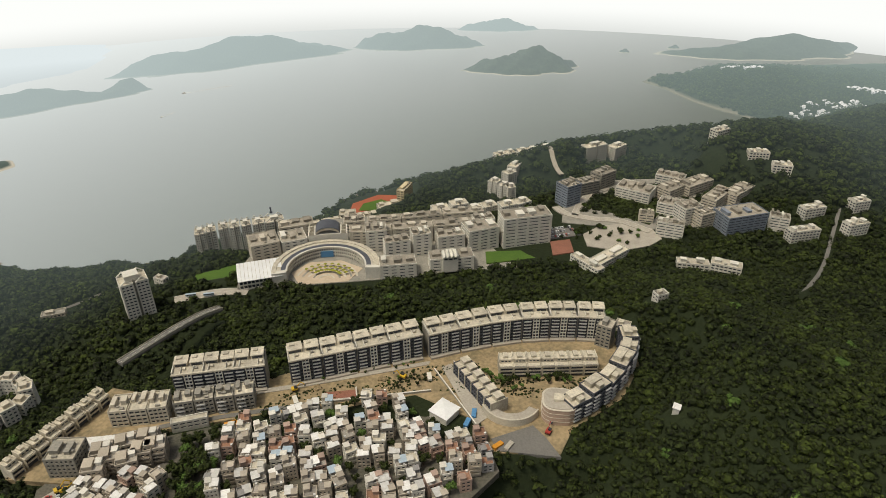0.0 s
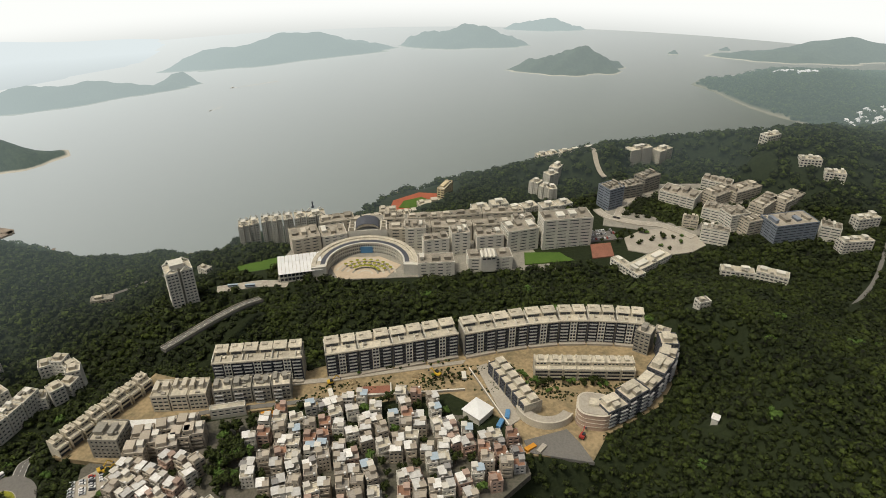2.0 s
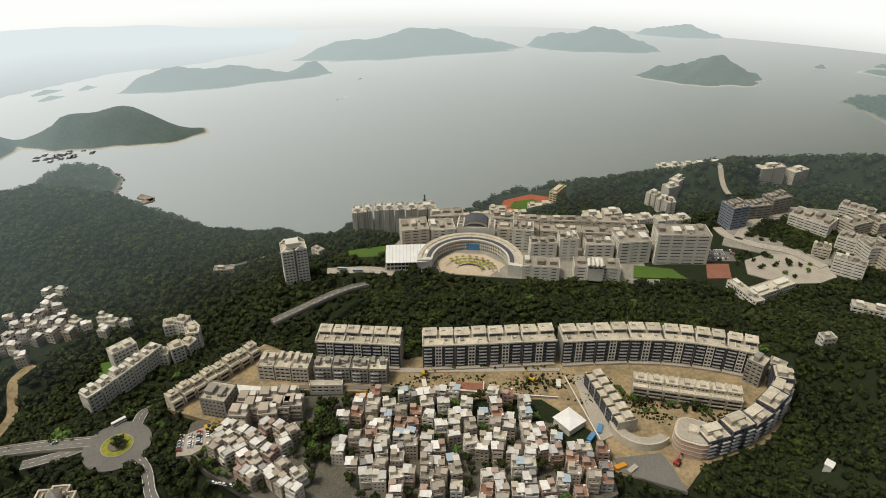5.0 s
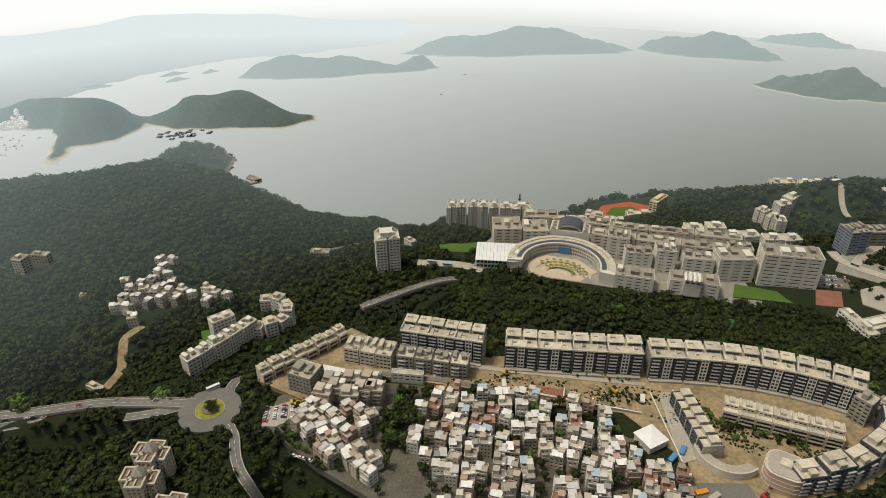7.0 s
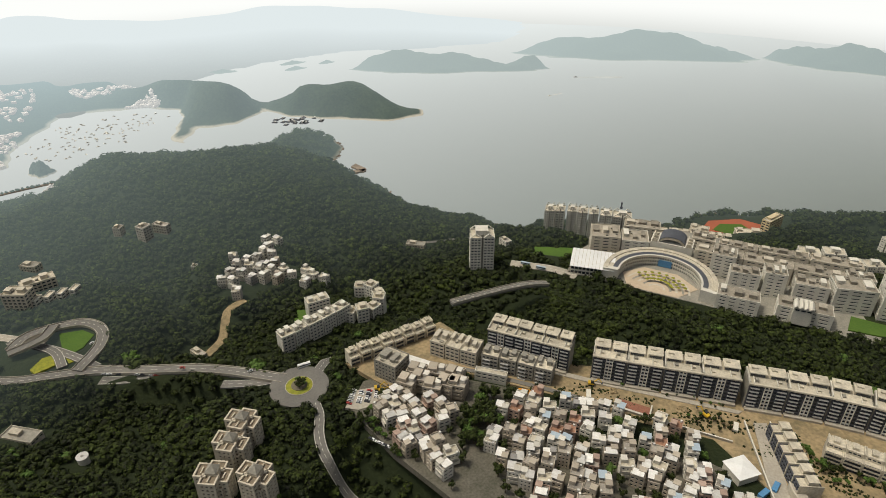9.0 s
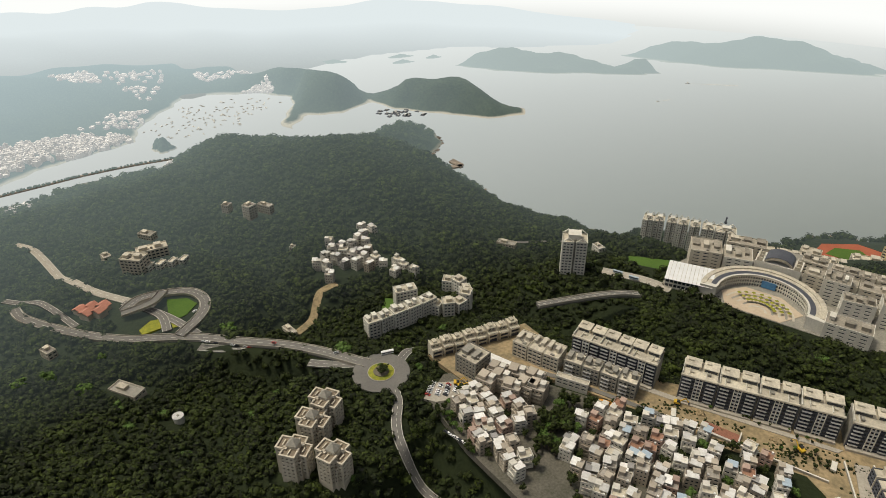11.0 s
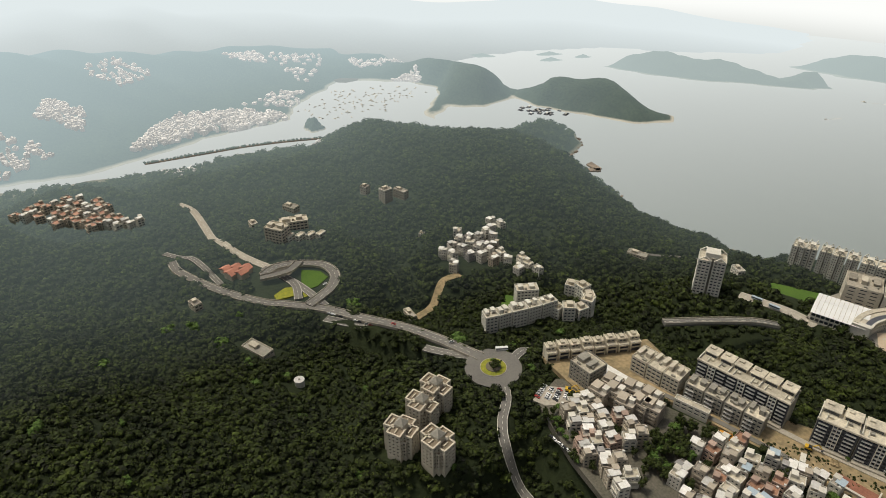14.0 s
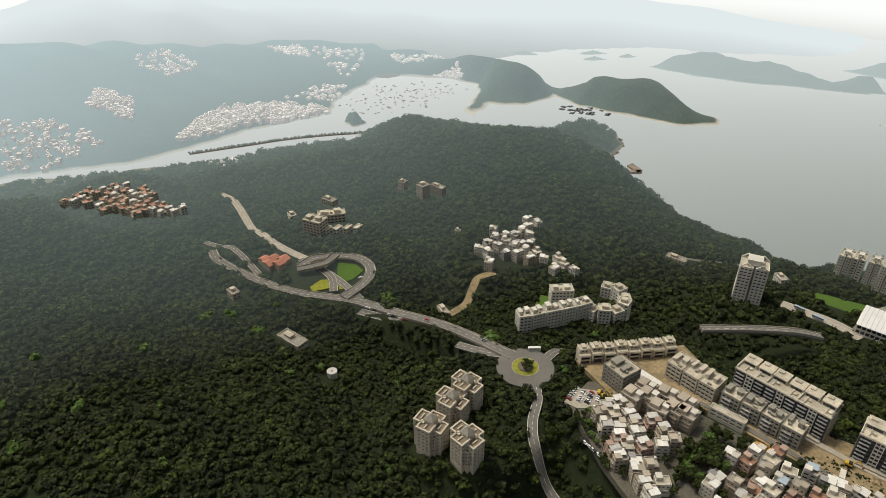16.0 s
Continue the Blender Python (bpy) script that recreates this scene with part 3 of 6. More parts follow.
road("flyover", [(-403.8, 115.9), (-399.4, 129.3), (-400.1, 138.3), (-410.1, 149.1)], 6, "short concrete flyover across the ramps", [62.5, 64, 64, 61.5], thick=1.2, guard=True, lines=False)
for k, (outline, mat, label) in enumerate((
        ([(-376.5, 116.8), (-373.7, 130.0), (-384.3, 132.7), (-387.1, 127.5), (-382.7, 117.3)], M_YELLOW, "yellow flower bed inside the interchange"),
        ([(-375.8, 135.2), (-375.4, 147.6), (-381.9, 159.4), (-392.7, 158.0), (-402.2, 147.1)], M_GRASS, "grass verge inside the loop ramp"),
        ([(-368.5, 133.9), (-366.1, 143.2), (-375.6, 141.4), (-382.2, 138.1)], M_YELLOW, "yellow flower bed inside the interchange"))):
    site("flower_bed", outline, 58.9, mat, label, 3)
CLEAR.append([(-383.3, 107.2), (-348.1, 140.6), (-373.9, 168.3), (-402.1, 167.0), (-435.1, 127.8), (-424.1, 110.3)])
BANK = [(-818.0, 120.0), (-812.0, 160.0), (-806.0, 200.0), (-800.0, 240.0), (-786.0, 290.0), (-768.0, 336.0)]
road("breakwater", BANK, 3.5, "narrow wooded breakwater between two channels", [1.4] * 6, mat=M_ROCK, thick=4, lines=False)
road("campus_road", [(179.0, 498.1), (158.5, 517.1), (134.9, 521.9), (112.0, 532.3), (104.0, 546.2)], 8, "pale campus road up the slope", lift=1.3, mat=M_PAVE)
road("campus_road", [(118.8, 528.6), (130.5, 557.1), (146.9, 577.4), (174.6, 595.2), (170.9, 631.9)], 7, "pale campus road up the slope", lift=1.3, mat=M_PAVE)
road("hillside_bridge", [(-191.1, 299.1), (-181.2, 316.0), (-171.4, 334.5), (-160.4, 352.6), (-151.7, 364.5)], 4.5, "raised hillside road on a pale retaining wall", [76, 75.5, 74, 72, 69], thick=2.2, guard=True)
road("halls_road", [(-199.7, 400.1), (-182.0, 406.3), (-165.8, 410.7), (-147.9, 410.9)], 9, "campus access road with parked coaches", mat=M_PAVE)
road("peak_track", [(-283.8, 398.8), (-270.6, 414.8), (-262.2, 435.2), (-256.0, 452.0)], 3, "narrow track through the woods", lift=0.2, mat=M_ASPHALT, lines=False)
road("hill_road", [(-262.1, 166.3), (-243.8, 176.5), (-232.5, 187.8), (-225.5, 200.1)], 6, "road curving up to the roundabout")
road("east_road", [(261.7, 397.0), (303.4, 445.7), (334.0, 491.8), (360.0, 533.1)], 3, "narrow road through the wooded valley", lift=0.2, mat=M_ASPHALT, lines=False)
road("east_road", [(117.3, 688.1), (115.8, 654.3), (123.5, 629.3)], 5, "pale footpath up a wooded slope", mat=M_PAVE, lines=False)
road("village_lane", [(-331.3, 243.5), (-331.7, 228.5), (-319.8, 210.6), (-314.4, 193.3)], 6, "earth lane below the hamlet", mat=M_EARTH, lines=False)


def ring_solid(r0, r1, z0, z1, a0=0.0, a1=360.0, n=36):
    """A flat-topped ring or arc in one piece."""
    s = Solid()
    closed = a1 - a0 > 359.9
    for i in range(n if closed else n + 1):
        a = radians(a0 + (a1 - a0) * i / n)
        c, e = math.cos(a), math.sin(a)
        s.v += [(r0 * c, r0 * e, z0), (r1 * c, r1 * e, z0), (r1 * c, r1 * e, z1), (r0 * c, r0 * e, z1)]
    for i in range(n):
        p, q = 4 * i, 4 * ((i + 1) % n if closed else i + 1)
        s.f += [(p + j, p + (j + 1) % 4, q + (j + 1) % 4, q + j) for j in range(4)]
    if not closed:
        s.f += [(0, 3, 2, 1), (4 * n, 4 * n + 1, 4 * n + 2, 4 * n + 3)]
    return s


for k in range(5):
    part("paving_ring", ring_solid(5 + 4.5 * k, 6.6 + 4.5 * k, 0, 0.06, 10, 170, 28), M_GREY if k % 2 else M_BEIGE, bpy.data.objects["plaza_paving"], at=pose(-91, 427, 50.9))
rb = tagged(new("roundabout", ring_solid(0.5, 16.5, -3, 0.7, n=40).mesh("roundabout", M_ASPHALT)), "asphalt roundabout with a planted round island", "roundabout", kind="structure")
rb.matrix_world = pose(RB[0], RB[1], 75)
part("kerb", ring_solid(7.4, 7.8, 0, 1.0), M_PAVE, rb)
part("flower_ring", ring_solid(4.4, 7.4, 0, 1.1), M_YELLOW, rb, "ring of yellow and green bedding plants")
part("planting", ring_solid(0.4, 4.4, 0, 1.6), M_SOIL, rb, "round clipped green hedge")

# ---- buildings ----
def front(a, b, z):
    """A pose at the front's left end a, with x along the front to b and y away from it; and the front's length."""
    turn = math.degrees(math.atan2(b[1] - a[1], b[0] - a[0]))
    return pose(a[0], a[1], z, 0, 0, turn), math.hypot(b[0] - a[0], b[1] - a[1])


LOWER = 0.81  # storeys are a little lower than usual here
SEATS = []   # outlines of buildings, kept free of trees


def seat(m, x0, y0, x1, y1, grow=2.0):
    SEATS.append([tuple((m @ Vector((x, y, 0)))[:2]) for x, y in ((x0 - grow, y0 - grow), (x1 + grow, y0 - grow), (x1 + grow, y1 + grow), (x0 - grow, y1 + grow))])


def storeys(parent, x0, y0, x1, y1, z0, n, sh, wall, glass=None, bay=3.5, pier=1.0, sill=1.0, head=0.5, base=5.0, parapet=1.0, roof=None, deep=0.4):
    """Walls with real window openings storey by storey, glazing behind them, a roof slab and a parapet."""
    sh, sill, head = sh * LOWER, sill * LOWER, head * LOWER
    s = Solid()
    s.box(x0, y0, z0 - base, x1, y1, z0 + sill)
    nx, ny = max(1, round((x1 - x0) / bay)), max(1, round((y1 - y0) / bay))
    for k in range(n):
        z = z0 + k * sh
        lo, hi = z + sill, z + sh - head
        s.box(x0, y0, hi, x1, y1, z + sh + (sill if k < n - 1 else 0))
        for i in range(nx + 1):
            c = x0 + pier / 2 + (x1 - x0 - pier) * i / nx
            s.box(c - pier / 2, y0 + 0.01, lo, c + pier / 2, y0 + deep + 0.2, hi)
            s.box(c - pier / 2, y1 - deep - 0.2, lo, c + pier / 2, y1 - 0.01, hi)
        for i in range(1, ny):
            c = y0 + pier / 2 + (y1 - y0 - pier) * i / ny
            s.box(x0 + 0.01, c - pier / 2, lo, x0 + deep + 0.2, c + pier / 2, hi)
            s.box(x1 - deep - 0.2, c - pier / 2, lo, x1 - 0.01, c + pier / 2, hi)
    part("wall", s, wall, parent)
    if n > 4:
        for k in range(n):
            z = z0 + k * sh
            part("glazing", Solid().box(x0 + deep, y0 + deep, z + sill, x1 - deep, y1 - deep, z + sh - head), glass or M_GLASS, parent)
    else:
        part("glazing", Solid().box(x0 + deep, y0 + deep, z0 + sill, x1 - deep, y1 - deep, z0 + n * sh - head), glass or M_GLASS, parent)
    top = z0 + n * sh
    part("roof_slab", Solid().box(x0 + 0.3, y0 + 0.3, top + 0.004, x1 - 0.3, y1 - 0.3, top + 0.25), roof or M_ROOF, parent)
    p = Solid()
    if parapet:
        t = 0.3
        p.box(x0, y0, top + 0.003, x1, y0 + t, top + parapet).box(x0, y1 - t, top + 0.003, x1, y1, top + parapet)
        p.box(x0, y0 + t, top + 0.003, x0 + t, y1 - t, top + parapet).box(x1 - t, y0 + t, top + 0.003, x1, y1 - t, top + parapet)
        part("parapet", p, wall, parent)
    return top


def hut(parent, x, y, z, w, d, h, mat, name="roof_hut"):
    s = Solid().box(x, y, z, x + w, y + d, z + h).box(x - 0.25, y - 0.25, z + h + 0.003, x + w + 0.25, y + d + 0.25, z + h + 0.3)
    return part(name, s, mat, parent)


def slab_block(name, a, b, z, depth, n, label, category="building", group="", sh=3.3, wall=None, huts=2, roof=None, **kw):
    m, w = front(a, b, z)
    t = thing(name, m, label, category, group)
    top = storeys(t, 0, 0, w, depth, 0, n, sh, wall or M_WHITE, roof=roof, **kw)
    r = random.Random(int(abs(a[0] * 7 + a[1])))
    for k in range(huts):
        hw, hd = w / huts * r.uniform(0.3, 0.6), depth * r.uniform(0.3, 0.5)
        hut(t, w * (k + 0.2) / huts, depth * r.uniform(0.2, 0.5), top + 0.25, hw, hd, r.uniform(1.6, 3.0), (roof if r.random() < 0.6 else wall) or wall or M_WHITE)
    for k in range(huts * 2):
        x, y = r.uniform(1, w - 3), r.uniform(1, depth - 2)
        part("roof_plant", Solid().box(x, y, top + 0.25, x + r.uniform(1, 2.4), y + r.uniform(0.8, 1.6), top + r.uniform(1.0, 1.8)), M_GREY, t)
    seat(m, 0, 0, w, depth)
    return t


# the long curved row of new seven-storey blocks
M_BALCONY = material("balcony_panels", (0.66, 0.65, 0.62), (0.48, 0.47, 0.45), 0.7, 0.3, 1.5)
M_CLAD = material("blue_grey_cladding", (0.075, 0.080, 0.098), (0.05, 0.054, 0.066), 0.5, 0.2, 1.0)
BALCONY = Solid().box(0, -1.0, 0, 4.4, 0, 0.22).box(0, -1.0, 0.22, 4.4, -0.9, 0.75).mesh("balcony", M_BALCONY)
RUNG = Solid().box(0, -0.75, 0, 3.2, 0, 0.55).mesh("spandrel", M_BALCONY)


def estate_block(a, b, z, label, depth=13.0, n=7, sh=2.9):
    m, w = front(a, b, z)
    t = thing("apartment_block", m, label, "apartment block", "new estate blocks")
    units = max(1, round(w / 17))
    u = w / units
    q = random.Random(int(abs(a[0]) * 10))
    storeys(t, 0, 0, w, depth, 0, n, sh, M_CLAD, bay=2.4, pier=0.6, sill=0.7, head=0.3, parapet=0, roof=M_ROOF)
    sh = sh * LOWER
    top = n * sh
    for y0, y1 in ((-0.8, 0.35), (depth - 0.35, depth + 0.4)):
        part("cornice", Solid().box(-0.4, y0, top - 0.1, w + 0.4, y1, top + 0.8), M_ROOF, t, "off-white parapet band")
    for x in (-0.25, w - 0.1):
        part("end_wall", Solid().box(x, 0.4, -3, x + 0.35, depth - 0.4, top), M_GREY, t)
    part("podium", Solid().box(0.3, -2.6, -2, w - 0.3, 0, 1.3), M_PAVE, t, "pale podium with private terraces")
    for i in range(units):
        x = i * u
        for k in range(n):
            part("balcony", BALCONY, M_BALCONY, t, at=pose(x + 0.7, 0, k * sh + 0.1))
            part("balcony", BALCONY, M_BALCONY, t, at=pose(x + u - 5.1, 0, k * sh + 0.1))
            part("spandrel", RUNG, M_BALCONY, t, at=pose(x + u / 2 - 1.6, 0, k * sh + 0.1))
        for c in (x + u / 2 - 1.95, x + u / 2 - 0.15, x + u / 2 + 1.6):
            part("bay_upright", Solid().box(c, -0.8, 0, c + 0.35, 0, top - 0.1), M_WHITE, t, "slender white bay upright")
        # penthouse pair at the back, roof terrace walls at the front
        for x0, x1 in ((x + 0.5, x + u * 0.46), (x + u * 0.56, x + u - 0.5)):
            h = 2.5 + q.uniform(-0.15, 0.3)
            pent = part("penthouse", Solid().box(x0, 6.4, top + 0.25, x1, depth - 0.3, top + h).box(x0 - 0.3, 5.8, top + h + 0.003, x1 + 0.3, depth + 0.1, top + h + 0.35), M_ROOF, t)
            part("window", Solid().box(x0 + 0.5, 6.28, top + 0.5, x1 - 0.5, 6.42, top + 2.0), M_GLASS, pent)
            part("roof_stair", Solid().box(x0 + 1.0, depth - 3.6, top + h + 0.36, x0 + 1.0 + q.uniform(2, 3.4), depth - 1.4, top + h + 1.2), M_ROOF, pent)
            c = x0 + q.uniform(1.5, 4.0)
            part("terrace_wall", Solid().box(c, 0.4, top + 0.25, c + 0.3, 5.6, top + 1.3), M_WHITE, t)
            part("roof_plant", Solid().box(c + 0.9, 2.0 + q.uniform(0, 1.5), top + 0.25, c + 2.5, 4.6, top + q.uniform(0.9, 1.7)), M_GREY if q.random() < 0.4 else M_ROOF, t)
        part("party_wall", Solid().box(x - 0.2, 0.4, top + 0.25, x + 0.2, depth - 0.2, top + 1.7), M_WHITE, t)
    seat(m, 0, 0, w, depth, 1.0)
    return t


NEW = "new grey and white seven-storey apartment block with stacked balconies"
for a, b in (((-145.4, 267.3), (-98.0, 275.9)), ((-85.1, 278.6), (-68.1, 283.8)), ((-67.2, 283.9), (-49.7, 289.8)), ((-48.8, 289.9), (-31.4, 295.9)), ((-30.5, 296.0), (-12.5, 302.2)),
             ((-8.4, 301.8), (9.4, 308.0)), ((10.0, 308.1), (28.2, 313.5)), ((28.9, 313.6), (46.9, 317.5)), ((47.6, 317.6), (64.0, 319.1)), ((64.6, 319.2), (80.5, 319.2)), ((81.2, 319.3), (97.2, 317.7))):
    estate_block(a, b, 77.2, NEW)

# lower rows of the new estate
LOW = "new four-storey terrace with pale flat roofs and dark windows"
for a, b in (((-172.0, 246.1), (-163.0, 247.3)), ((-162.3, 247.4), (-153.4, 248.6)), ((-152.8, 248.7), (-143.5, 250.4))):
    slab_block("terrace_block", a, b, 77.2, 13, 4, LOW, "terrace", "low estate terraces", 3.1, M_BEIGE, 2, bay=2.6, pier=0.6)
for a, b in (((-140.8, 252.1), (-131.2, 254.3)), ((-130.6, 254.3), (-121.1, 256.5)), ((-120.5, 256.6), (-111.2, 258.3)), ((-110.6, 258.4), (-100.9, 260.6))):
    t = slab_block("terrace_block", a, b, 77.2, 10, 4, "new grey four-storey terrace with dark glazing", "terrace", "low estate terraces", 3.1, M_GREY, 2, bay=2.6, pier=0.7)
    for k in range(4):
        part("balcony", BALCONY, M_ROOF, t, at=pose(1.0, 0, k * 2.51 + 0.1))


def stepped_house(a, b, z, n, depth, label, group, mat=None, fins=True):
    """A terrace house: dark storeys between white party fins, with set-back top floors."""
    m, w = front(a, b, z)
    t = thing("terraced_house", m, label, "house", group)
    top = storeys(t, 0.3, 0, w - 0.3, depth, 0, n - 1, 3.0, M_DARK, bay=2.2, pier=0.4, sill=0.8, head=0.4, parapet=0)
    storeys(t, 0.6, depth * 0.3, w - 0.6, depth - 0.5, top + 0.25, 1, 2.9, mat or M_ROOF, bay=2.4, pier=0.6, base=0.0, parapet=0.5)
    for x in (0.0, w - 0.45):
        part("party_wall", Solid().box(x, -0.9, -4, x + 0.45, depth + 0.2, top + 0.9).box(x, depth * 0.3, top + 0.9, x + 0.45, depth, top + 3.3), M_ROOF, t, "off-white party wall")
    for k in range(1, n):
        part("balcony", Solid().box(0.5, -1.1, k * 2.43 - 0.25, w - 0.5, 0, k * 2.43).box(0.5, -1.1, k * 2.43, w - 0.5, -1.0, k * 2.43 + 0.8), M_ROOF, t)
    part("roof_stair", Solid().box(w * 0.3, depth * 0.45, top + 2.6, w * 0.65, depth * 0.85, top + 4.2), M_ROOF, t)
    seat(m, 0, 0, w, depth, 1.0)
    return t


WEST_A, WEST_B = (-204.5, 212.9), (-180.4, 265.7)
for i in range(8):
    a = tuple(WEST_A[k] + (WEST_B[k] - WEST_A[k]) * i / 8 for k in (0, 1))
    b = tuple(WEST_A[k] + (WEST_B[k] - WEST_A[k]) * (i + 0.84) / 8 for k in (0, 1))
    stepped_house(a, b, 77.2 + (i % 2) * 0.8, 3, 7.5, "stepped terraced house with white party walls and dark glazing", "west terrace")
IN_A, IN_B = (31.4, 284.5), (87.6, 286.7)
for i in range(7):
    a = tuple(IN_A[k] + (IN_B[k] - IN_A[k]) * i / 7 for k in (0, 1))
    b = tuple(IN_A[k] + (IN_B[k] - IN_A[k]) * (i + 0.97) / 7 for k in (0, 1))
    t = stepped_house(a, b, 77.2, 4, 9.5, "terraced garden house with white gables and open galleries", "garden terrace")
DG_A, DG_B = (24.6, 253.8), (5.2, 288.1)
for i in range(6):
    a = tuple(DG_A[k] + (DG_B[k] - DG_A[k]) * i / 6 for k in (0, 1))
    b = tuple(DG_A[k] + (DG_B[k] - DG_A[k]) * (i + 0.95) / 6 for k in (0, 1))
    t = thing("terraced_house", front(a, b, 77.2)[0], "low terraced house of the new estate with a white roof deck", "house", "ramp terrace")
    mm, w = front(a, b, 77.2)
    top = storeys(t, 0, -10, w, 0, 0, 3, 3.0, M_DARK, bay=2.2, pier=0.5, sill=0.8, head=0.4, parapet=0.8)
    hut(t, 1.0, -8.5, top + 0.25, w - 2, 4.5, 2.6, M_ROOF)
    part("party_wall", Solid().box(-0.2, -10.6, -3, 0.25, 0.4, top + 1.6), M_ROOF, t)
    seat(mm, 0, -10, w, 0, 1.0)
ARC = [(66.6, 247.8), (78.1, 255.1), (89.9, 264.2), (100.3, 276.5), (109.3, 289.9), (114.3, 303.0), (114.4, 313.8)]
for i in range(6):
    a, b = ARC[i], ARC[i + 1]
    n = 6 if i in (1, 3, 5) else 5
    t = thing("apartment_block", front(a, b, 77.2)[0], "new crescent apartment block with stepped white roof terraces", "apartment block", "crescent blocks")
    mm, w = front(a, b, 77.2)
    top = storeys(t, 0, 0.3, w, 10.5, -1, n, 3.0, M_DARK, bay=2.4, pier=0.7, sill=0.7, head=0.35, parapet=0.9)
    hut(t, w * 0.15, 4.5, top + 0.25, w * 0.6, 4.5, 2.8, M_ROOF, "penthouse")
    hut(t, w * 0.35, 1.2, top + 0.25, w * 0.25, 2.6, 2.2, M_ROOF)
    for k in range(n):
        part("balcony", BALCONY, M_ROOF, t, at=pose(0.8, 0.3, k * 2.43 - 0.9))
        if w > 10.5:
            part("balcony", BALCONY, M_ROOF, t, at=pose(w - 5.3, 0.3, k * 2.43 - 0.9))
    seat(mm, 0, 0, w, 10.5, 1.0)
slab_block("apartment_block", (98.9, 308.9), (103.9, 317.3), 77.2, 9, 6, "new corner block with a dark side wall", "apartment block", "crescent blocks", 3.0, M_GREY, 1)


def rounded_outline(w, d, r, n=5):
    pts = []
    for cx, cy, a0 in ((w - r, r, -90), (w - r, d - r, 0), (r, d - r, 90), (r, r, 180)):
        for i in range(n + 1):
            a = radians(a0 + 90 * i / n)
            pts.append((cx + r * math.cos(a), cy + r * math.sin(a)))
    return pts


M_NET = material("scaffold_netting", (0.50, 0.37, 0.28), (0.38, 0.28, 0.21), 0.9, 0.3, 1.5)
m, w = front((50.6, 248.3), (66.0, 246.5), 77.2)
t = thing("scaffolded_block", m, "round-cornered block wrapped in tan scaffold netting", "building")
s = Solid()
for k in range(4):
    s.prism(rounded_outline(18, 17, 6), k * 2.6, k * 2.6 + 2.45)
part("netting", s, M_NET, t)
for k in range(5):
    part("scaffold_ledge", Solid().prism([(x * 1.02 - 0.2, y * 1.02 - 0.2) for x, y in rounded_outline(18, 17, 6)], k * 2.6 - 0.14, k * 2.6 - 0.004), M_BEIGE, t)
part("roof_slab", Solid().prism([(x * 0.9 + 0.9, y * 0.9 + 0.9) for x, y in rounded_outline(18, 17, 6)], 10.4, 10.7), M_PAVE, t)
part("roof_hut", Solid().box(6, 6, 10.7, 11, 11, 12.4), M_ROOF, t)
# curved retaining wall of the forecourt
t = thing("retaining_wall", pose(*(35.9, 262.6), 77.2), "curved pale concrete retaining wall with a planted top", "wall")
part("wall", ring_solid(15.4, 16.2, 0, 4.6, -165, -30, 24), M_BEIGE, t)
part("walkway", ring_solid(10.5, 15.4, 3.4, 3.9, -165, -30, 24), M_PAVE, t)
slab_block("apartment_block", (-187.8, 213.9), (-173.5, 214.4), 76.5, 14, 5, "new grey corner block with open balconies", "apartment block", "", 3.0, M_GREY, 2, bay=2.6)
slab_block("site_office", (-140.4, 244.3), (-122.9, 249.3), 76.5, 4, 2, "long white site office cabins", "cabin", "", 2.8, M_WHITE, 0)

# ---- campus ----
M_CAMPUS_ROOF = material("weathered_campus_roof", (0.40, 0.36, 0.29), (0.22, 0.20, 0.16), 0.9, 0.15, 0.8, 0.05, spread=0.25)
CAMPUS = "pale concrete campus building with regular windows and flat roof"
m, w = front((-154.1, 411.8), (-122.9, 421.8), 50.6)
t = thing("sports_hall", m, "sports hall with a bright white ribbed metal roof", "sports hall")
storeys(t, 0, 0, w, 26, 0, 2, 4.5, M_WHITE, bay=3.0, pier=0.6, parapet=0)
M_RIB = material("white_metal_roof", (0.80, 0.80, 0.78), (0.70, 0.70, 0.68), 0.5, 0.2, 1.0)
for i in range(12):
    x, x1 = -0.5 + (w + 1) * i / 12, -0.75 + (w + 1) * (i + 1) / 12
    e = Solid().strip([(x, -1, 7.8), (x, 13, 9.8), (x, 27, 7.8)], [(x1, -1, 7.8), (x1, 13, 9.8), (x1, 27, 7.8)], 0.3)
    part("roof_panel", e, M_RIB, t)
seat(m, 0, 0, w, 26)

AT = (-91.0, 431.0)
# the atrium wings
t = thing("atrium_building", pose(AT[0], AT[1], 50.6, 0, 0, 8), "horseshoe-shaped white building round a sunken plaza", "campus building")
for k in range(3):
    part("wall", ring_solid(30, 41, k * 2.9 + 2.0, k * 2.9 + 2.9, -6, 186, 40), M_WHITE, t)
    part("glazing", ring_solid(30.6, 40.4, k * 2.9, k * 2.9 + 2.0, -6, 186, 40), M_GLASS, t)
COLUMN = Solid().box(0, -0.35, 0, 0.5, 0.35, 8.7).mesh("column", M_WHITE)
for i in range(56):
    a = -6 + 192 * i / 55
    for r in (29.9, 40.6):
        part("column", COLUMN, M_WHITE, t, at=pose(r * math.cos(radians(a)), r * math.sin(radians(a)), 0, 0, 0, a))
part("roof_band", ring_solid(31.0, 34.6, 8.704, 9.5, -6, 186, 40), M_DARK, t, "dark sloping roof band")
part("roof_edge", ring_solid(29.6, 31.0, 8.704, 9.6, -6, 186, 40), M_WHITE, t)
part("roof_edge", ring_solid(38.0, 41.4, 8.704, 10.0, -6, 186, 40), M_ROOF, t)
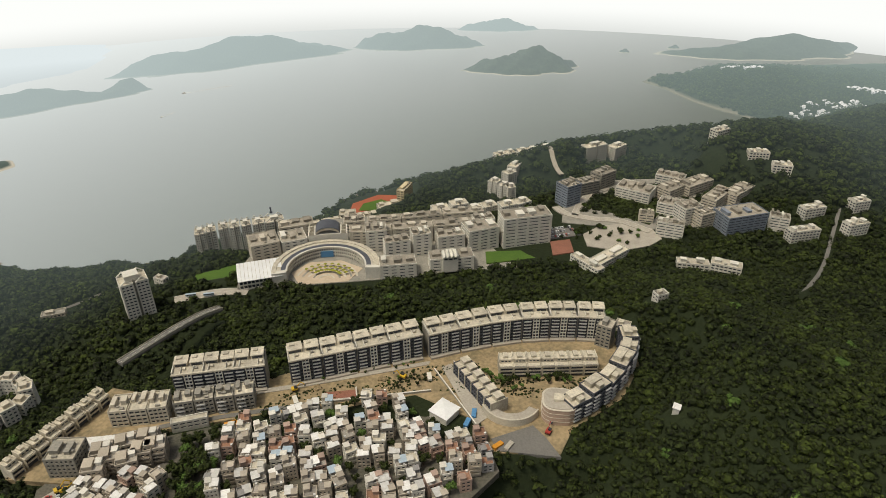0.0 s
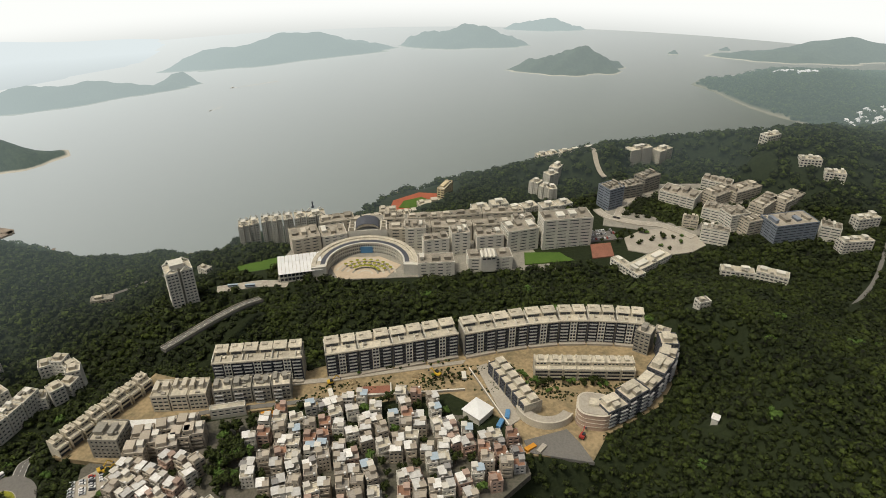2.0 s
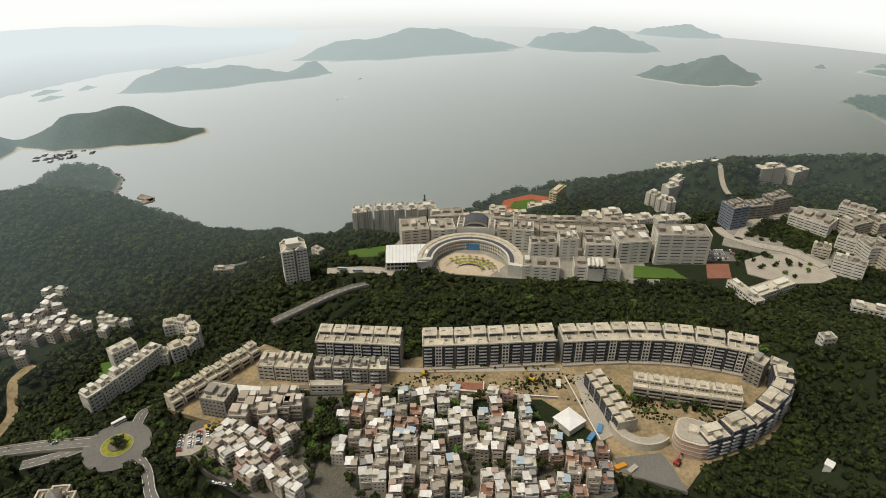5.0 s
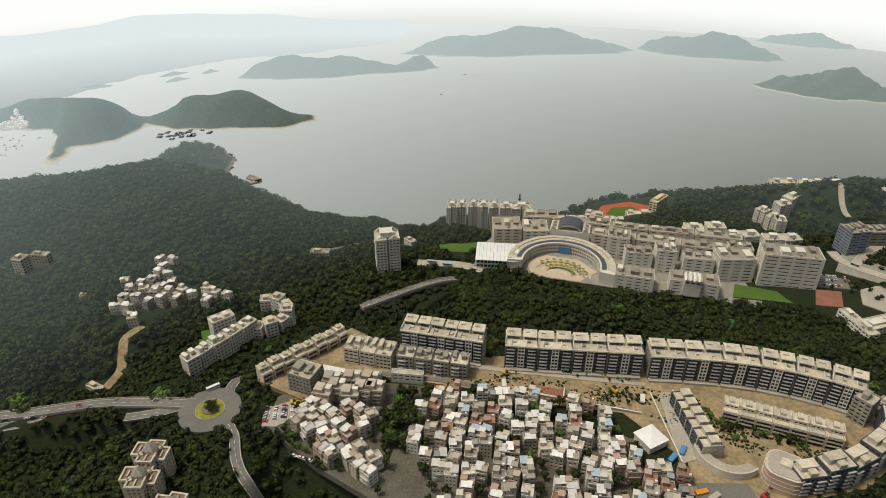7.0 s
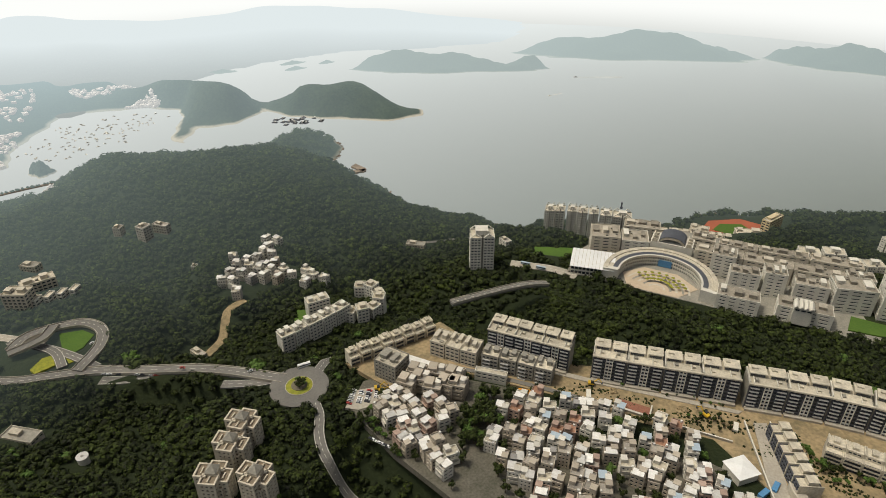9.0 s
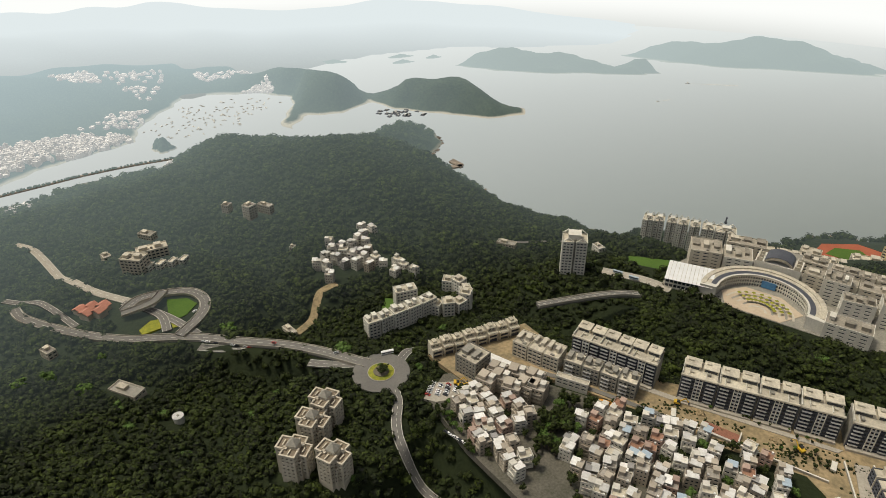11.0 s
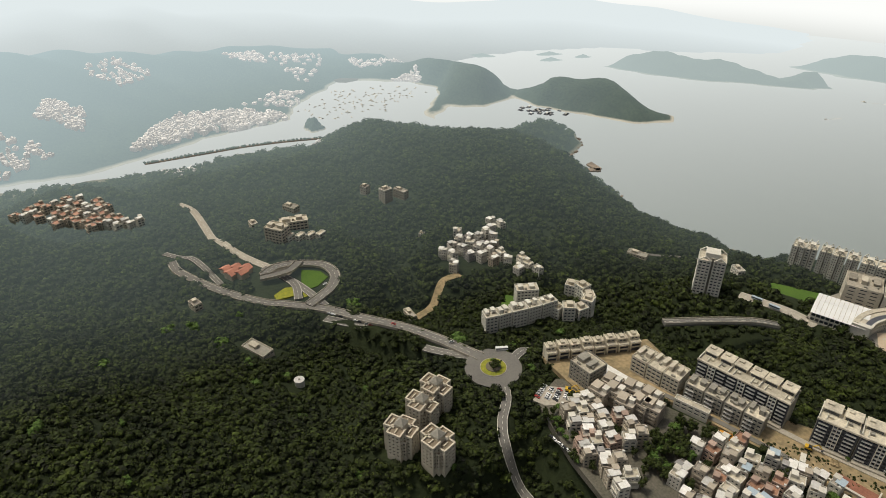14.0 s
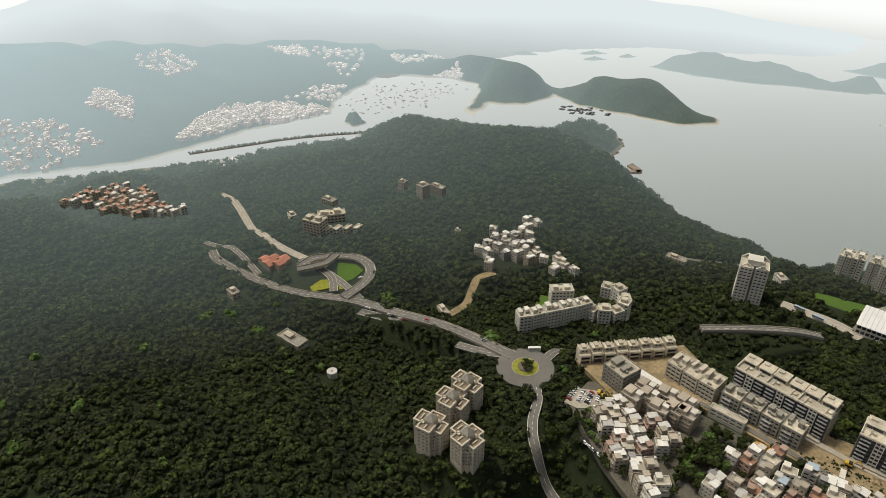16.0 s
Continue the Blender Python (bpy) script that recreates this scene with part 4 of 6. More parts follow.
part("roof_edge", ring_solid(34.6, 38.0, 8.704, 9.3, -6, 186, 40), M_ROOF, t)
for a in (-8, 186):
    part("end_block", Solid().box(30.4, -2, 0, 41.6, 2, 9.7), M_WHITE, t, at=pose(0, 0, 0, 0, 0, a))
part("banner", Solid().box(-5, 28.8, 0.5, 5, 29.4, 6), M_BLUE, t, "blue entrance glazing under the colonnade")
SEATS.append([(AT[0] + 45 * math.cos(k * 0.52), AT[1] + max(45 * math.sin(k * 0.52), -13)) for k in range(12)])
para = thing("parasol", pose(AT[0], AT[1] + 6, 50.96), "pale parasol over a plaza table", "parasol", "plaza parasols")
part("pole", ring_solid(0.02, 0.08, 0, 2.4, n=6), M_GREY, para)
part("canopy", mesh_from("canopy", [(1.5 * math.cos(k * math.pi / 4), 1.5 * math.sin(k * math.pi / 4), 2.3) for k in range(8)] + [(0, 0, 3.0)], [tuple(range(7, -1, -1))] + [(k, (k + 1) % 8, 8) for k in range(8)], [M_YELLOW]), M_SAND, para)
for k in range(3):
    for i in range(9):
        a = radians(25 + 15 * i)
        copy_thing(para, pose(AT[0] + (11 + 5 * k) * math.cos(a), AT[1] - 3 + (9 + 4.5 * k) * math.sin(a), 50.96))
# dark barrel roof and stair gables behind the plaza
m, w = front((AT[0] - 15, AT[1] + 42), (AT[0] + 5, AT[1] + 45), 59)
t = thing("entrance_hall", m, "entrance hall with a dark glazed barrel roof and white frame", "campus building")
part("wall", Solid().box(-6, 0, -10, w + 6, 16, 5), M_WHITE, t)
arc = [(w / 2 - w / 2 * math.cos(math.pi * i / 16), 5.1 + w * 0.3 * math.sin(math.pi * i / 16)) for i in range(17)]
s = Solid().strip([(x, 0.4, h) for x, h in arc], [(x, 15.6, h) for x, h in arc], 0.3)
part("vault_end", Solid().strip([(x, 0.6, h - 0.32) for x, h in arc[1:-1]], [(x, 0.9, h - 0.32) for x, h in arc[1:-1]], 2.2), M_ROOF, t)
part("vault", s, M_DARK, t, "dark glazed barrel vault")
for x in (-5, w + 1):
    for k in range(3):
        part("roof_frame", Solid().box(x, k * 5.0, 5.004, x + 4, k * 5.0 + 0.8, 8).box(x, k * 5.0 + 0.8, 7.2, x + 0.8, k * 5.0 + 4.6, 8), M_ROOF, t)
seat(m, -6, 0, w + 6, 16)
for a, b, z, d, n in (((-153.8, 451.6), (-132.6, 461.1), 50.6, 22, 5), ((-132.1, 463.0), (-112.5, 470.8), 50.6, 20, 4), ((-63.5, 466.4), (-46.6, 468.9), 50.6, 16, 7),
                      ((-49.2, 426.9), (-21.0, 431.1), 50.6, 15, 4), ((-46.5, 452.4), (-26.8, 457.9), 50.6, 12, 6), ((-10.4, 435.9), (24.1, 441.4), 50.6, 15, 4), ((-4.3, 461.5), (17.6, 466.8), 50.6, 12, 6),
                      ((-24.5, 460.0), (-9.9, 464.0), 50.6, 14, 7), ((21.0, 465.7), (46.1, 475.2), 50.6, 18, 7),
                      ((-77.9, 475.3), (-43.5, 480.2), 50.6, 12, 5), ((-42.6, 480.3), (-8.9, 485.6), 50.6, 12, 5), ((-8.0, 485.7), (26.2, 491.5), 50.6, 12, 5), ((27.1, 489.8), (44.1, 494.7), 50.6, 12, 6),
                      ((-139.9, 489.7), (-111.7, 499.0), 46.6, 14, 5), ((-86.5, 500.3), (-68.5, 502.8), 46.6, 12, 5), ((-65.8, 503.1), (-37.1, 507.4), 46.6, 10, 5), ((-36.2, 507.5), (-1.0, 515.2), 46.6, 10, 5), ((-0.0, 515.3), (36.0, 521.6), 46.6, 10, 5)):
    slab_block("campus_building", a, b, z, d, n, CAMPUS, "campus building", "academic blocks", 3.4, M_BEIGE if n == 5 else M_WHITE, 3, bay=8.0, pier=2.6, sill=1.7, head=0.6, roof=M_CAMPUS_ROOF)
t = slab_block("canopy_hall", (-0.4, 434.3), (11.5, 436.2), 62, 9, 1, "white tent-like roof canopies over a terrace", "canopy", "", 3.2, M_WHITE, 0, base=10)
for i in range(4):
    part("canopy", Solid().strip([(i * 3.2, -1, 3.6), (i * 3.2, 10, 3.6)], [(i * 3.2 + 1.5, -1, 5.2), (i * 3.2 + 1.5, 10, 5.2)], 0.15).strip([(i * 3.2 + 1.5, -1, 5.2), (i * 3.2 + 1.5, 10, 5.2)], [(i * 3.2 + 3.0, -1, 3.6), (i * 3.2 + 3.0, 10, 3.6)], 0.15), M_WHITE, t, "white fabric canopy")
t = slab_block("red_roofed_hall", (-62.8, 487.0), (-48.9, 489.0), 60, 8, 1, "low hall with a brick-red roof", "hall", "", 3.0, M_BRICK, 0, base=14, roof=M_BRICK)
slab_block("tall_campus_block", (49.5, 472.3), (90.1, 481.5), 50.6, 18, 9, "broad nine-storey pale concrete campus block", "campus building", "", 3.7, M_WHITE, 4, bay=11.0, pier=2.2, sill=2.0, head=0.6, roof=M_CAMPUS_ROOF)

# student halls: white slab towers with gabled crowns
def hall_tower(a, b, z, n, label, depth=13.0, group="student halls", mat=None, crest=True, sh=3.0):
    m, w = front(a, b, z)
    t = thing("hall_tower", m, label, "residential tower", group)
    top = storeys(t, 0, 0, w * 0.46, depth, 0, n, sh, mat or M_WHITE, bay=2.6, pier=0.9, sill=1.1)
    storeys(t, w * 0.54, 0.8, w, depth, 0, n, sh, mat or M_WHITE, bay=2.6, pier=0.9, sill=1.1)
    part("core", Solid().box(w * 0.46 - 0.2, 1.8, -4, w * 0.54 + 0.2, depth - 1, top + 2.4), M_GREY, t)
    if crest:
        for x0, x1 in ((0.0, w * 0.46), (w * 0.54, w)):
            s = Solid()
            for y in (0.2, depth - 1.2):
                s.strip([(x0, y, top + 0.8), ((x0 + x1) / 2, y, top + 4.2), (x1, y, top + 0.8)], [(x0, y + 1, top + 0.8), ((x0 + x1) / 2, y + 1, top + 4.2), (x1, y + 1, top + 0.8)], 0.7)
            part("gable_crest", s, M_WHITE, t, "white gable frame on the roof")
    hut(t, w * 0.3, depth * 0.35, top + 0.25, w * 0.4, depth * 0.35, 3.0, mat or M_WHITE)
    seat(m, 0, 0, w, depth)
    return t


HALL = "white residential tower with gabled roof frames by the sea"
for a, b in (((-218.6, 501.4), (-209.6, 504.3)), ((-209.8, 506.3), (-201.9, 509.1)), ((-200.5, 511.3), (-192.1, 514.2)), ((-191.6, 514.2), (-182.8, 517.2)), ((-181.8, 517.3), (-173.4, 520.3)), ((-172.4, 520.4), (-162.1, 523.6)), ((-161.1, 523.7), (-145.3, 529.7))):
    hall_tower(a, b, 20.5, 11, HALL)
t = hall_tower((-213.9, 360.5), (-198.9, 370.5), 58, 12, "tall white stepped residential tower among the trees", 15, "")
hut(t, 4, 3, 29.4, 9, 8, 5.0, M_WHITE, "roof_crown")
for a, b, n in (((-8.8, 531.4), (6.2, 536.0), 6), ((8.1, 536.3), (23.3, 541.1), 7), ((23.8, 534.9), (37.7, 541.6), 5), ((38.7, 541.7), (51.5, 548.4), 5), ((53.8, 538.7), (68.5, 543.6), 6), ((69.5, 543.8), (82.8, 550.6), 6)):
    hall_tower(a, b, 41, n, "white hillside residence block with slotted windows", 12, "hillside residences", crest=False)
for a, b in (((45.3, 615.1), (53.6, 609.1)), ((54.5, 604.3), (63.7, 598.7)), ((64.6, 596.5), (73.1, 598.2)), ((67.7, 629.8), (78.1, 637.3)), ((77.8, 648.0), (87.1, 664.0)),
             ((60.0, 680.2), (71.4, 685.6)), ((72.6, 685.9), (82.5, 691.0)), ((84.9, 691.5), (95.8, 693.9)), ((97.0, 694.2), (109.7, 700.0)), ((111.0, 700.3), (129.0, 707.6))):
    hall_tower(a, b, 35, 5, "white staff residence block on a wooded slope", 11, "staff residences", crest=False)
# buff block beside the track
slab_block("track_pavilion", (-40.9, 609.0), (-32.8, 630.6), 15, 8, 9, "slender ochre residence by the running track", "residential block", "", 3.2, material("ochre_render", (0.66, 0.56, 0.36), (0.54, 0.45, 0.28), 0.85, 0.2, 1.0), 1)
for a, b in (((-103.3, 574.6), (-86.5, 576.9)), ((-82.6, 568.2), (-71.8, 572.0)), ((-70.8, 572.2), (-52.0, 579.6)), ((-64.5, 589.4), (-42.1, 597.6)), ((-135.2, 546.7), (-116.5, 555.6)), ((-115.4, 555.7), (-97.1, 562.6))):
    slab_block("shore_hall", a, b, 16, 12, 5, "pale hall of residence below the campus", "residential block", "shore halls", 3.1, M_BEIGE, 2)

# upper research campus
M_OFFICE = material("blue_grey_office_panels", (0.24, 0.27, 0.31), (0.17, 0.195, 0.23), 0.45, 0.15, 0.8)
for a, b, d, n, mat, label in (((113.6, 544.0), (127.9, 553.3), 16, 8, M_OFFICE, "blue-grey glazed office block with a pale roof"), ((131.1, 567.2), (150.3, 575.8), 14, 5, M_GREY, "low glazed link block between offices"), ((152.3, 580.8), (170.0, 594.2), 14, 6, M_GREY, "grey office block with a pale roof"),
                               ((163.5, 567.5), (191.3, 550.0), 22, 4, M_WHITE, "long white laboratory with ribbon windows"), ((209.5, 596.1), (233.3, 583.2), 14, 4, M_WHITE, "white ribbon-windowed campus block"), ((193.8, 534.2), (213.8, 522.8), 16, 4, M_WHITE, "white ribbon-windowed campus block"), ((211.1, 509.1), (228.9, 516.5), 16, 6, M_WHITE, "tall white ribbed campus block"),
                               ((181.6, 492.4), (202.3, 484.3), 10, 5, M_WHITE, "white campus block with ribbed front"), ((223.7, 502.6), (237.2, 509.0), 12, 5, M_BEIGE, "small beige campus block with windows"), ((212.4, 556.7), (236.6, 575.0), 16, 4, M_BEIGE, "beige flat-roofed workshop with roof plant"), ((233.8, 565.6), (262.4, 583.1), 16, 4, M_BEIGE, "beige flat-roofed workshop with roof plant"),
                               ((248.0, 535.8), (272.7, 561.5), 14, 4, M_BEIGE, "beige flat-roofed workshop with roof plant"), ((270.9, 546.7), (296.9, 569.0), 14, 4, M_BEIGE, "beige flat-roofed workshop with roof plant"), ((242.4, 492.2), (281.1, 503.3), 22, 6, M_OFFICE, "dark glazed curved-front office block"), ((284.3, 505.7), (299.0, 499.7), 12, 4, M_WHITE, "small white flat-roofed campus villa"),
                               ((173.2, 516.3), (185.6, 513.2), 9, 3, M_BEIGE, "small beige campus house"), ((253.8, 610.4), (273.3, 596.1), 14, 3, M_BEIGE, "beige flat-roofed workshop with roof plant")):
    slab_block("campus_building", a, b, 52.6, d, n, label, "campus building", "upper campus", 3.1, mat, 4, bay=7.0, pier=0.8, sill=1.5, roof=M_CAMPUS_ROOF)
for a, b, n in (((153.9, 659.2), (178.7, 670.8), 8), ((187.0, 670.0), (203.4, 682.7), 6)):
    hall_tower(a, b, 45, n, "white and grey tower on the ridge above the sea", 12, "ridge towers", crest=False)
for a, b, n, label in (((275.6, 626.9), (291.3, 635.7), 4, "slender white villa tower among trees"), ((296.1, 594.5), (315.3, 592.1), 3, "row of white hillside villas"), ((313.6, 578.4), (330.5, 573.5), 3, "row of white hillside villas"), ((295.6, 485.1), (322.3, 490.5), 4, "white villa row by the valley road"), ((320.0, 516.0), (341.0, 521.7), 4, "white villa row by the valley road"), ((348.8, 493.1), (368.4, 499.2), 4, "white villa row by the valley road"), ((367.8, 524.7), (384.0, 529.1), 4, "white villa row by the valley road")):
    slab_block("villa_row", a, b, ground_at(*a), 10, n, label, "houses", "hillside villas", 3.2, M_WHITE, 3)
# white houses at the wood's edge
for a, b, d, n, label in (((101.7, 452.0), (118.8, 426.8), 8, 2, "white slatted pergola building"), ((120.8, 434.6), (151.8, 461.4), 12, 2, "low grey-roofed campus lodge"), ((184.6, 441.2), (208.9, 436.6), 9, 2, "white villa with a grass court"), ((208.9, 436.6), (229.8, 427.2), 10, 3, "white modern villa with roof terraces")):
    slab_block("lodge", a, b, max(ground_at(*a), ground_at(*b)) - 0.5, d, n, label, "house", "", 3.2, M_WHITE, 2)

# ---- estates round the roundabout ----
def cross_tower(x, y, z, n, turn, label, group, mat=None, size=20.0):
    """A tower on a cross-shaped plan: four notched wings with heavy parapets round sunken decks, a hipped hat on the core."""
    m = pose(x, y, z, 0, 0, turn)
    t = thing("apartment_tower", m, label, "apartment tower", group)
    h = size / 2
    wall = mat or M_TOWER
    top = 0
    wings = ((-h, -h * 0.50, -h * 0.26, h * 0.50), (h * 0.26, -h * 0.50, h, h * 0.50), (-h * 0.50, -h, h * 0.50, -h * 0.26), (-h * 0.50, h * 0.26, h * 0.50, h))
    for k, (x0, y0, x1, y1) in enumerate(wings):
        top = storeys(t, x0, y0, x1, y1, 0, n - k % 2, 2.9, wall, bay=2.4, pier=1.1, sill=1.1, parapet=0, roof=M_DECK_BROWN)
        p = 0.7
        for q0, w0, q1, w1 in ((x0 - 0.1, y0 - 0.1, x1 + 0.1, y0 + p), (x0 - 0.1, y1 - p, x1 + 0.1, y1 + 0.1), (x0 - 0.1, y0 + p, x0 + p, y1 - p), (x1 - p, y0 + p, x1 + 0.1, y1 - p)):
            part("parapet", Solid().box(q0, w0, top + 0.003, q1, w1, top + 1.2), wall, t)
        cx, cy = (x0 + x1) / 2, (y0 + y1) / 2
        part("roof_wall", Solid().box(cx - 0.3, cy - h * 0.22, top + 0.25, cx + 0.3, cy + h * 0.22, top + 1.1), wall, t)
    top = n * 2.9 * LOWER
    part("core", Solid().box(-h * 0.32, -h * 0.32, -4, h * 0.32, h * 0.32, top + 2.2), wall, t)
    e = h * 0.36
    part("hipped_roof", mesh_from("hipped_roof", [(-e, -e, top + 2.204), (e, -e, top + 2.204), (e, e, top + 2.204), (-e, e, top + 2.204), (0, 0, top + 5.0)], [(0, 3, 2, 1), (0, 1, 4), (1, 2, 4), (2, 3, 4), (3, 0, 4)], [M_GREY]), M_GREY, t, "grey hipped roof of the lift core")
    for sx, sy in ((-1, -1), (1, -1), (1, 1), (-1, 1)):
        x0, x1, y0, y1 = sx * h * 0.46, sx * h * 0.72, sy * h * 0.46, sy * h * 0.72
        storeys(t, min(x0, x1), min(y0, y1), max(x0, x1), max(y0, y1), 0, n - 2, 2.9, wall, bay=2.4, pier=0.5, sill=0.8, parapet=0.7, roof=M_DECK_BROWN)
    seat(m, -h, -h, h, h, 0.5)
    return t


M_TOWER = material("cream_tower_tiles", (0.60, 0.54, 0.43), (0.46, 0.41, 0.32), 0.8, 0.15, 1.0, spread=0.1)
M_DECK_BROWN = material("brown_roof_deck", (0.26, 0.21, 0.15), (0.17, 0.14, 0.10), 0.9, 0.3, 1.2)
CT = "cream cross-shaped apartment tower with stepped roof parapets"
for (x, y), turn in (((-212.8, 141.7), 20), ((-206.7, 128.9), 24), ((-198.4, 111.5), 28), ((-182.3, 122.0), 14)):
    cross_tower(x, y, 77.5, 6, turn, CT, "tower estate", size=15.5)
EST = "pale grey mid-rise apartment block with projecting bays"
for a, b in (((-255.3, 208.5), (-252.8, 216.5)), ((-252.4, 217.1), (-250.7, 226.0)), ((-250.3, 226.6), (-247.8, 236.8)), ((-247.5, 237.4), (-245.7, 246.6)), ((-245.3, 247.2), (-243.7, 258.6)), ((-266.8, 243.3), (-259.8, 256.7))):
    t = slab_block("apartment_block", a, b, 65.2, 8.5, 5, EST, "apartment block", "hillside estate", 3.0, M_WHITE, 2, bay=2.4, pier=0.9)
for i in range(7):
    c = (-250.3, 273.1)
    ang = radians(-70 + 32 * i)
    x, y = c[0] + 15 * math.cos(ang), c[1] + 15 * math.sin(ang)
    m = pose(x, y, 65, 0, 0, math.degrees(ang) - 90)
    t = thing("crescent_house", m, "pale three-storey house of a curved terrace", "house", "curved terrace")
    storeys(t, -4, -4, 4, 4, 0, 3 + i % 2, 3.0, M_WHITE, bay=2.4)
    hut(t, -2, -2, 7.5 + 2.43 * (i % 2), 3.5, 3.5, 2.2, M_ROOF)
    seat(m, -4, -4, 4, 4)
site("estate_court", [(-274.1, 235.2), (-266.0, 242.2), (-275.2, 251.0), (-282.2, 246.1)], 65.6, M_GRASS, "grassed court of the hillside estate")
# long institutional building above the interchange
slab_block("school_building", (-458.0, 141.1), (-443.9, 150.3), 58, 12, 5, "buff slab tower of a hillside school", "school", "", 3.2, M_BEIGE, 2)
slab_block("school_building", (-464.8, 157.1), (-457.7, 179.0), 58, 10, 3, "long buff school wing with a flat roof", "school", "", 3.2, M_BEIGE, 2)
for k in range(4):
    a = (-448.7, 153.7)
    slab_block("school_wing", (a[0] + k * 3.5, a[1] + k * 7.5), (a[0] + k * 3.5 + 4, a[1] + k * 7.5 + 2), 58, 8, 2, "low white-roofed school wing", "school", "school wings", 3.0, M_WHITE, 0)
t = thing("red_roofed_lodge", pose(-426.6, 102.8, 57.5, 0, 0, 20), "cluster of salmon-roofed buildings beside the ramps", "building")
for i, (x, y, w, d) in enumerate(((-10, -4, 8, 6), (-2, -6, 9, 6), (6, -2, 7, 7), (-6, 2, 8, 6), (2, 5, 8, 6))):
    part("wall", Solid().box(x, y, -3, x + w, y + d, 4 + i % 3), M_BEIGE, t)
    part("roof", Solid().strip([(x - 0.5, y - 0.5, 4.1 + i % 3), (x + w / 2, y - 0.5, 6.2 + i % 3), (x + w + 0.5, y - 0.5, 4.1 + i % 3)], [(x - 0.5, y + d + 0.5, 4.1 + i % 3), (x + w / 2, y + d + 0.5, 6.2 + i % 3), (x + w + 0.5, y + d + 0.5, 4.1 + i % 3)], 0.3), M_PINK, t)
seat(pose(-426.6, 102.8, 57.5, 0, 0, 20), -10, -6, 13, 11)

# ---- village houses ----
M_HOUSE = [material("white_house_tiles", (0.70, 0.67, 0.59), (0.54, 0.51, 0.44), 0.75, 0.3, 1.5, spread=0.25),
           material("cream_house_tiles", (0.50, 0.44, 0.35), (0.39, 0.34, 0.27), 0.75, 0.3, 1.5, spread=0.25),
           material("rose_house_tiles", (0.46, 0.34, 0.27), (0.35, 0.25, 0.20), 0.75, 0.3, 1.5, spread=0.25),
           material("grey_house_tiles", (0.36, 0.35, 0.33), (0.26, 0.25, 0.24), 0.75, 0.3, 1.5, spread=0.25)]
M_TIN = material("white_tin_roof", (0.80, 0.79, 0.75), (0.60, 0.58, 0.53), 0.5, 0.3, 1.5, spread=0.35)
M_TIN_BLUE = material("pale_blue_tin_roof", (0.42, 0.50, 0.56), (0.33, 0.41, 0.47), 0.5, 0.3, 1.5)
M_DECK = material("weathered_roof_deck", (0.44, 0.40, 0.34), (0.26, 0.24, 0.21), 0.9, 0.4, 1.6, spread=0.35)
M_CLAY = material("clay_roof_deck", (0.36, 0.20, 0.13), (0.25, 0.14, 0.09), 0.9, 0.4, 1.6, spread=0.3)


def village_house(name, wall, deck, canopy, label, w=7.2, d=7.4, n=3, corner=0):
    """A three-storey village house with balconies, roof terrace, stair hood and a tin canopy."""
    t = thing(name, pose(0, 0, 0), label, "house", "village houses")
    top = storeys(t, -w / 2, -d / 2, w / 2, d / 2, 0, n, 2.9, wall, bay=2.4, pier=1.0, sill=1.05, head=0.4, base=3.0, parapet=0.9, roof=deck)
    for k in range(1, n):
        z = k * 2.9 * LOWER
        part("balcony", Solid().box(-w / 2 + 0.8, -d / 2 - 1.0, z - 0.2, w / 2 - 0.8, -d / 2, z).box(-w / 2 + 0.8, -d / 2 - 1.0, z, w / 2 - 0.8, -d / 2 - 0.9, z + 0.8), wall, t)
    sx = (-1, 1)[corner % 2]
    sy = (-1, 1)[corner // 2 % 2]
    hut(t, sx * w * 0.24 - 1.3, sy * d * 0.24 - 1.4, top + 0.25, 2.6, 2.8, 2.1, wall, "stair_hood")
    if canopy:
        tin = part("canopy", Solid().box(-sx * w * 0.22 - 2.0, -d * 0.40, top + 2.1, -sx * w * 0.22 + 2.0, d * 0.40, top + 2.25), canopy, t, "flat tin canopy over the roof terrace")
        s = Solid()
        for px in (-1.8, 1.7):
            for py in (-d * 0.38, d * 0.37):
                s.box(-sx * w * 0.22 + px, py, top + 0.25, -sx * w * 0.22 + px + 0.12, py + 0.12, top + 2.1)
        part("canopy_frame", s, M_GREY, tin)
    part("water_tank", Solid().box(-sx * w * 0.3 - 0.5, -sy * d * 0.42 - 0.4, top + 0.25, -sx * w * 0.3 + 0.5, -sy * d * 0.42 + 0.6, top + 1.3), M_TIN, t)
    return t


HOUSES = []
for k, (wm, dm, cm, label) in enumerate((
        (0, M_DECK, M_TIN, "white three-storey village house with a white tin canopy"), (1, M_DECK, M_TIN, "cream three-storey village house with a tin roof canopy"),
        (0, M_ROOF, None, "white three-storey village house with an open roof terrace"), (2, M_CLAY, None, "rose-tiled village house with a clay-red roof deck"),
        (3, M_DECK, M_TIN, "grey three-storey village house with a pale tin canopy"), (1, M_DECK, None, "cream village house with a weathered roof terrace"),
        (0, M_DECK, M_TIN_BLUE, "white village house with a pale blue tin canopy"), (2, M_DECK, M_TIN, "brown-rose village house with a white tin canopy"),
        (3, M_CLAY, None, "grey village house with a red-brown roof deck"), (0, M_ROOF, M_TIN, "white village house with bright white roof sheets"))):
    h = village_house("village_house", M_HOUSE[wm], dm, cm, label, (6.2, 5.4, 6.9, 5.8, 6.3)[k % 5], (6.0, 6.7, 5.5)[k % 3], (3, 3, 3, 3, 2, 4, 3, 3, 2, 3)[k], k)
    h.matrix_world = pose(0, 0, 0)
    HOUSES.append([h, 0])

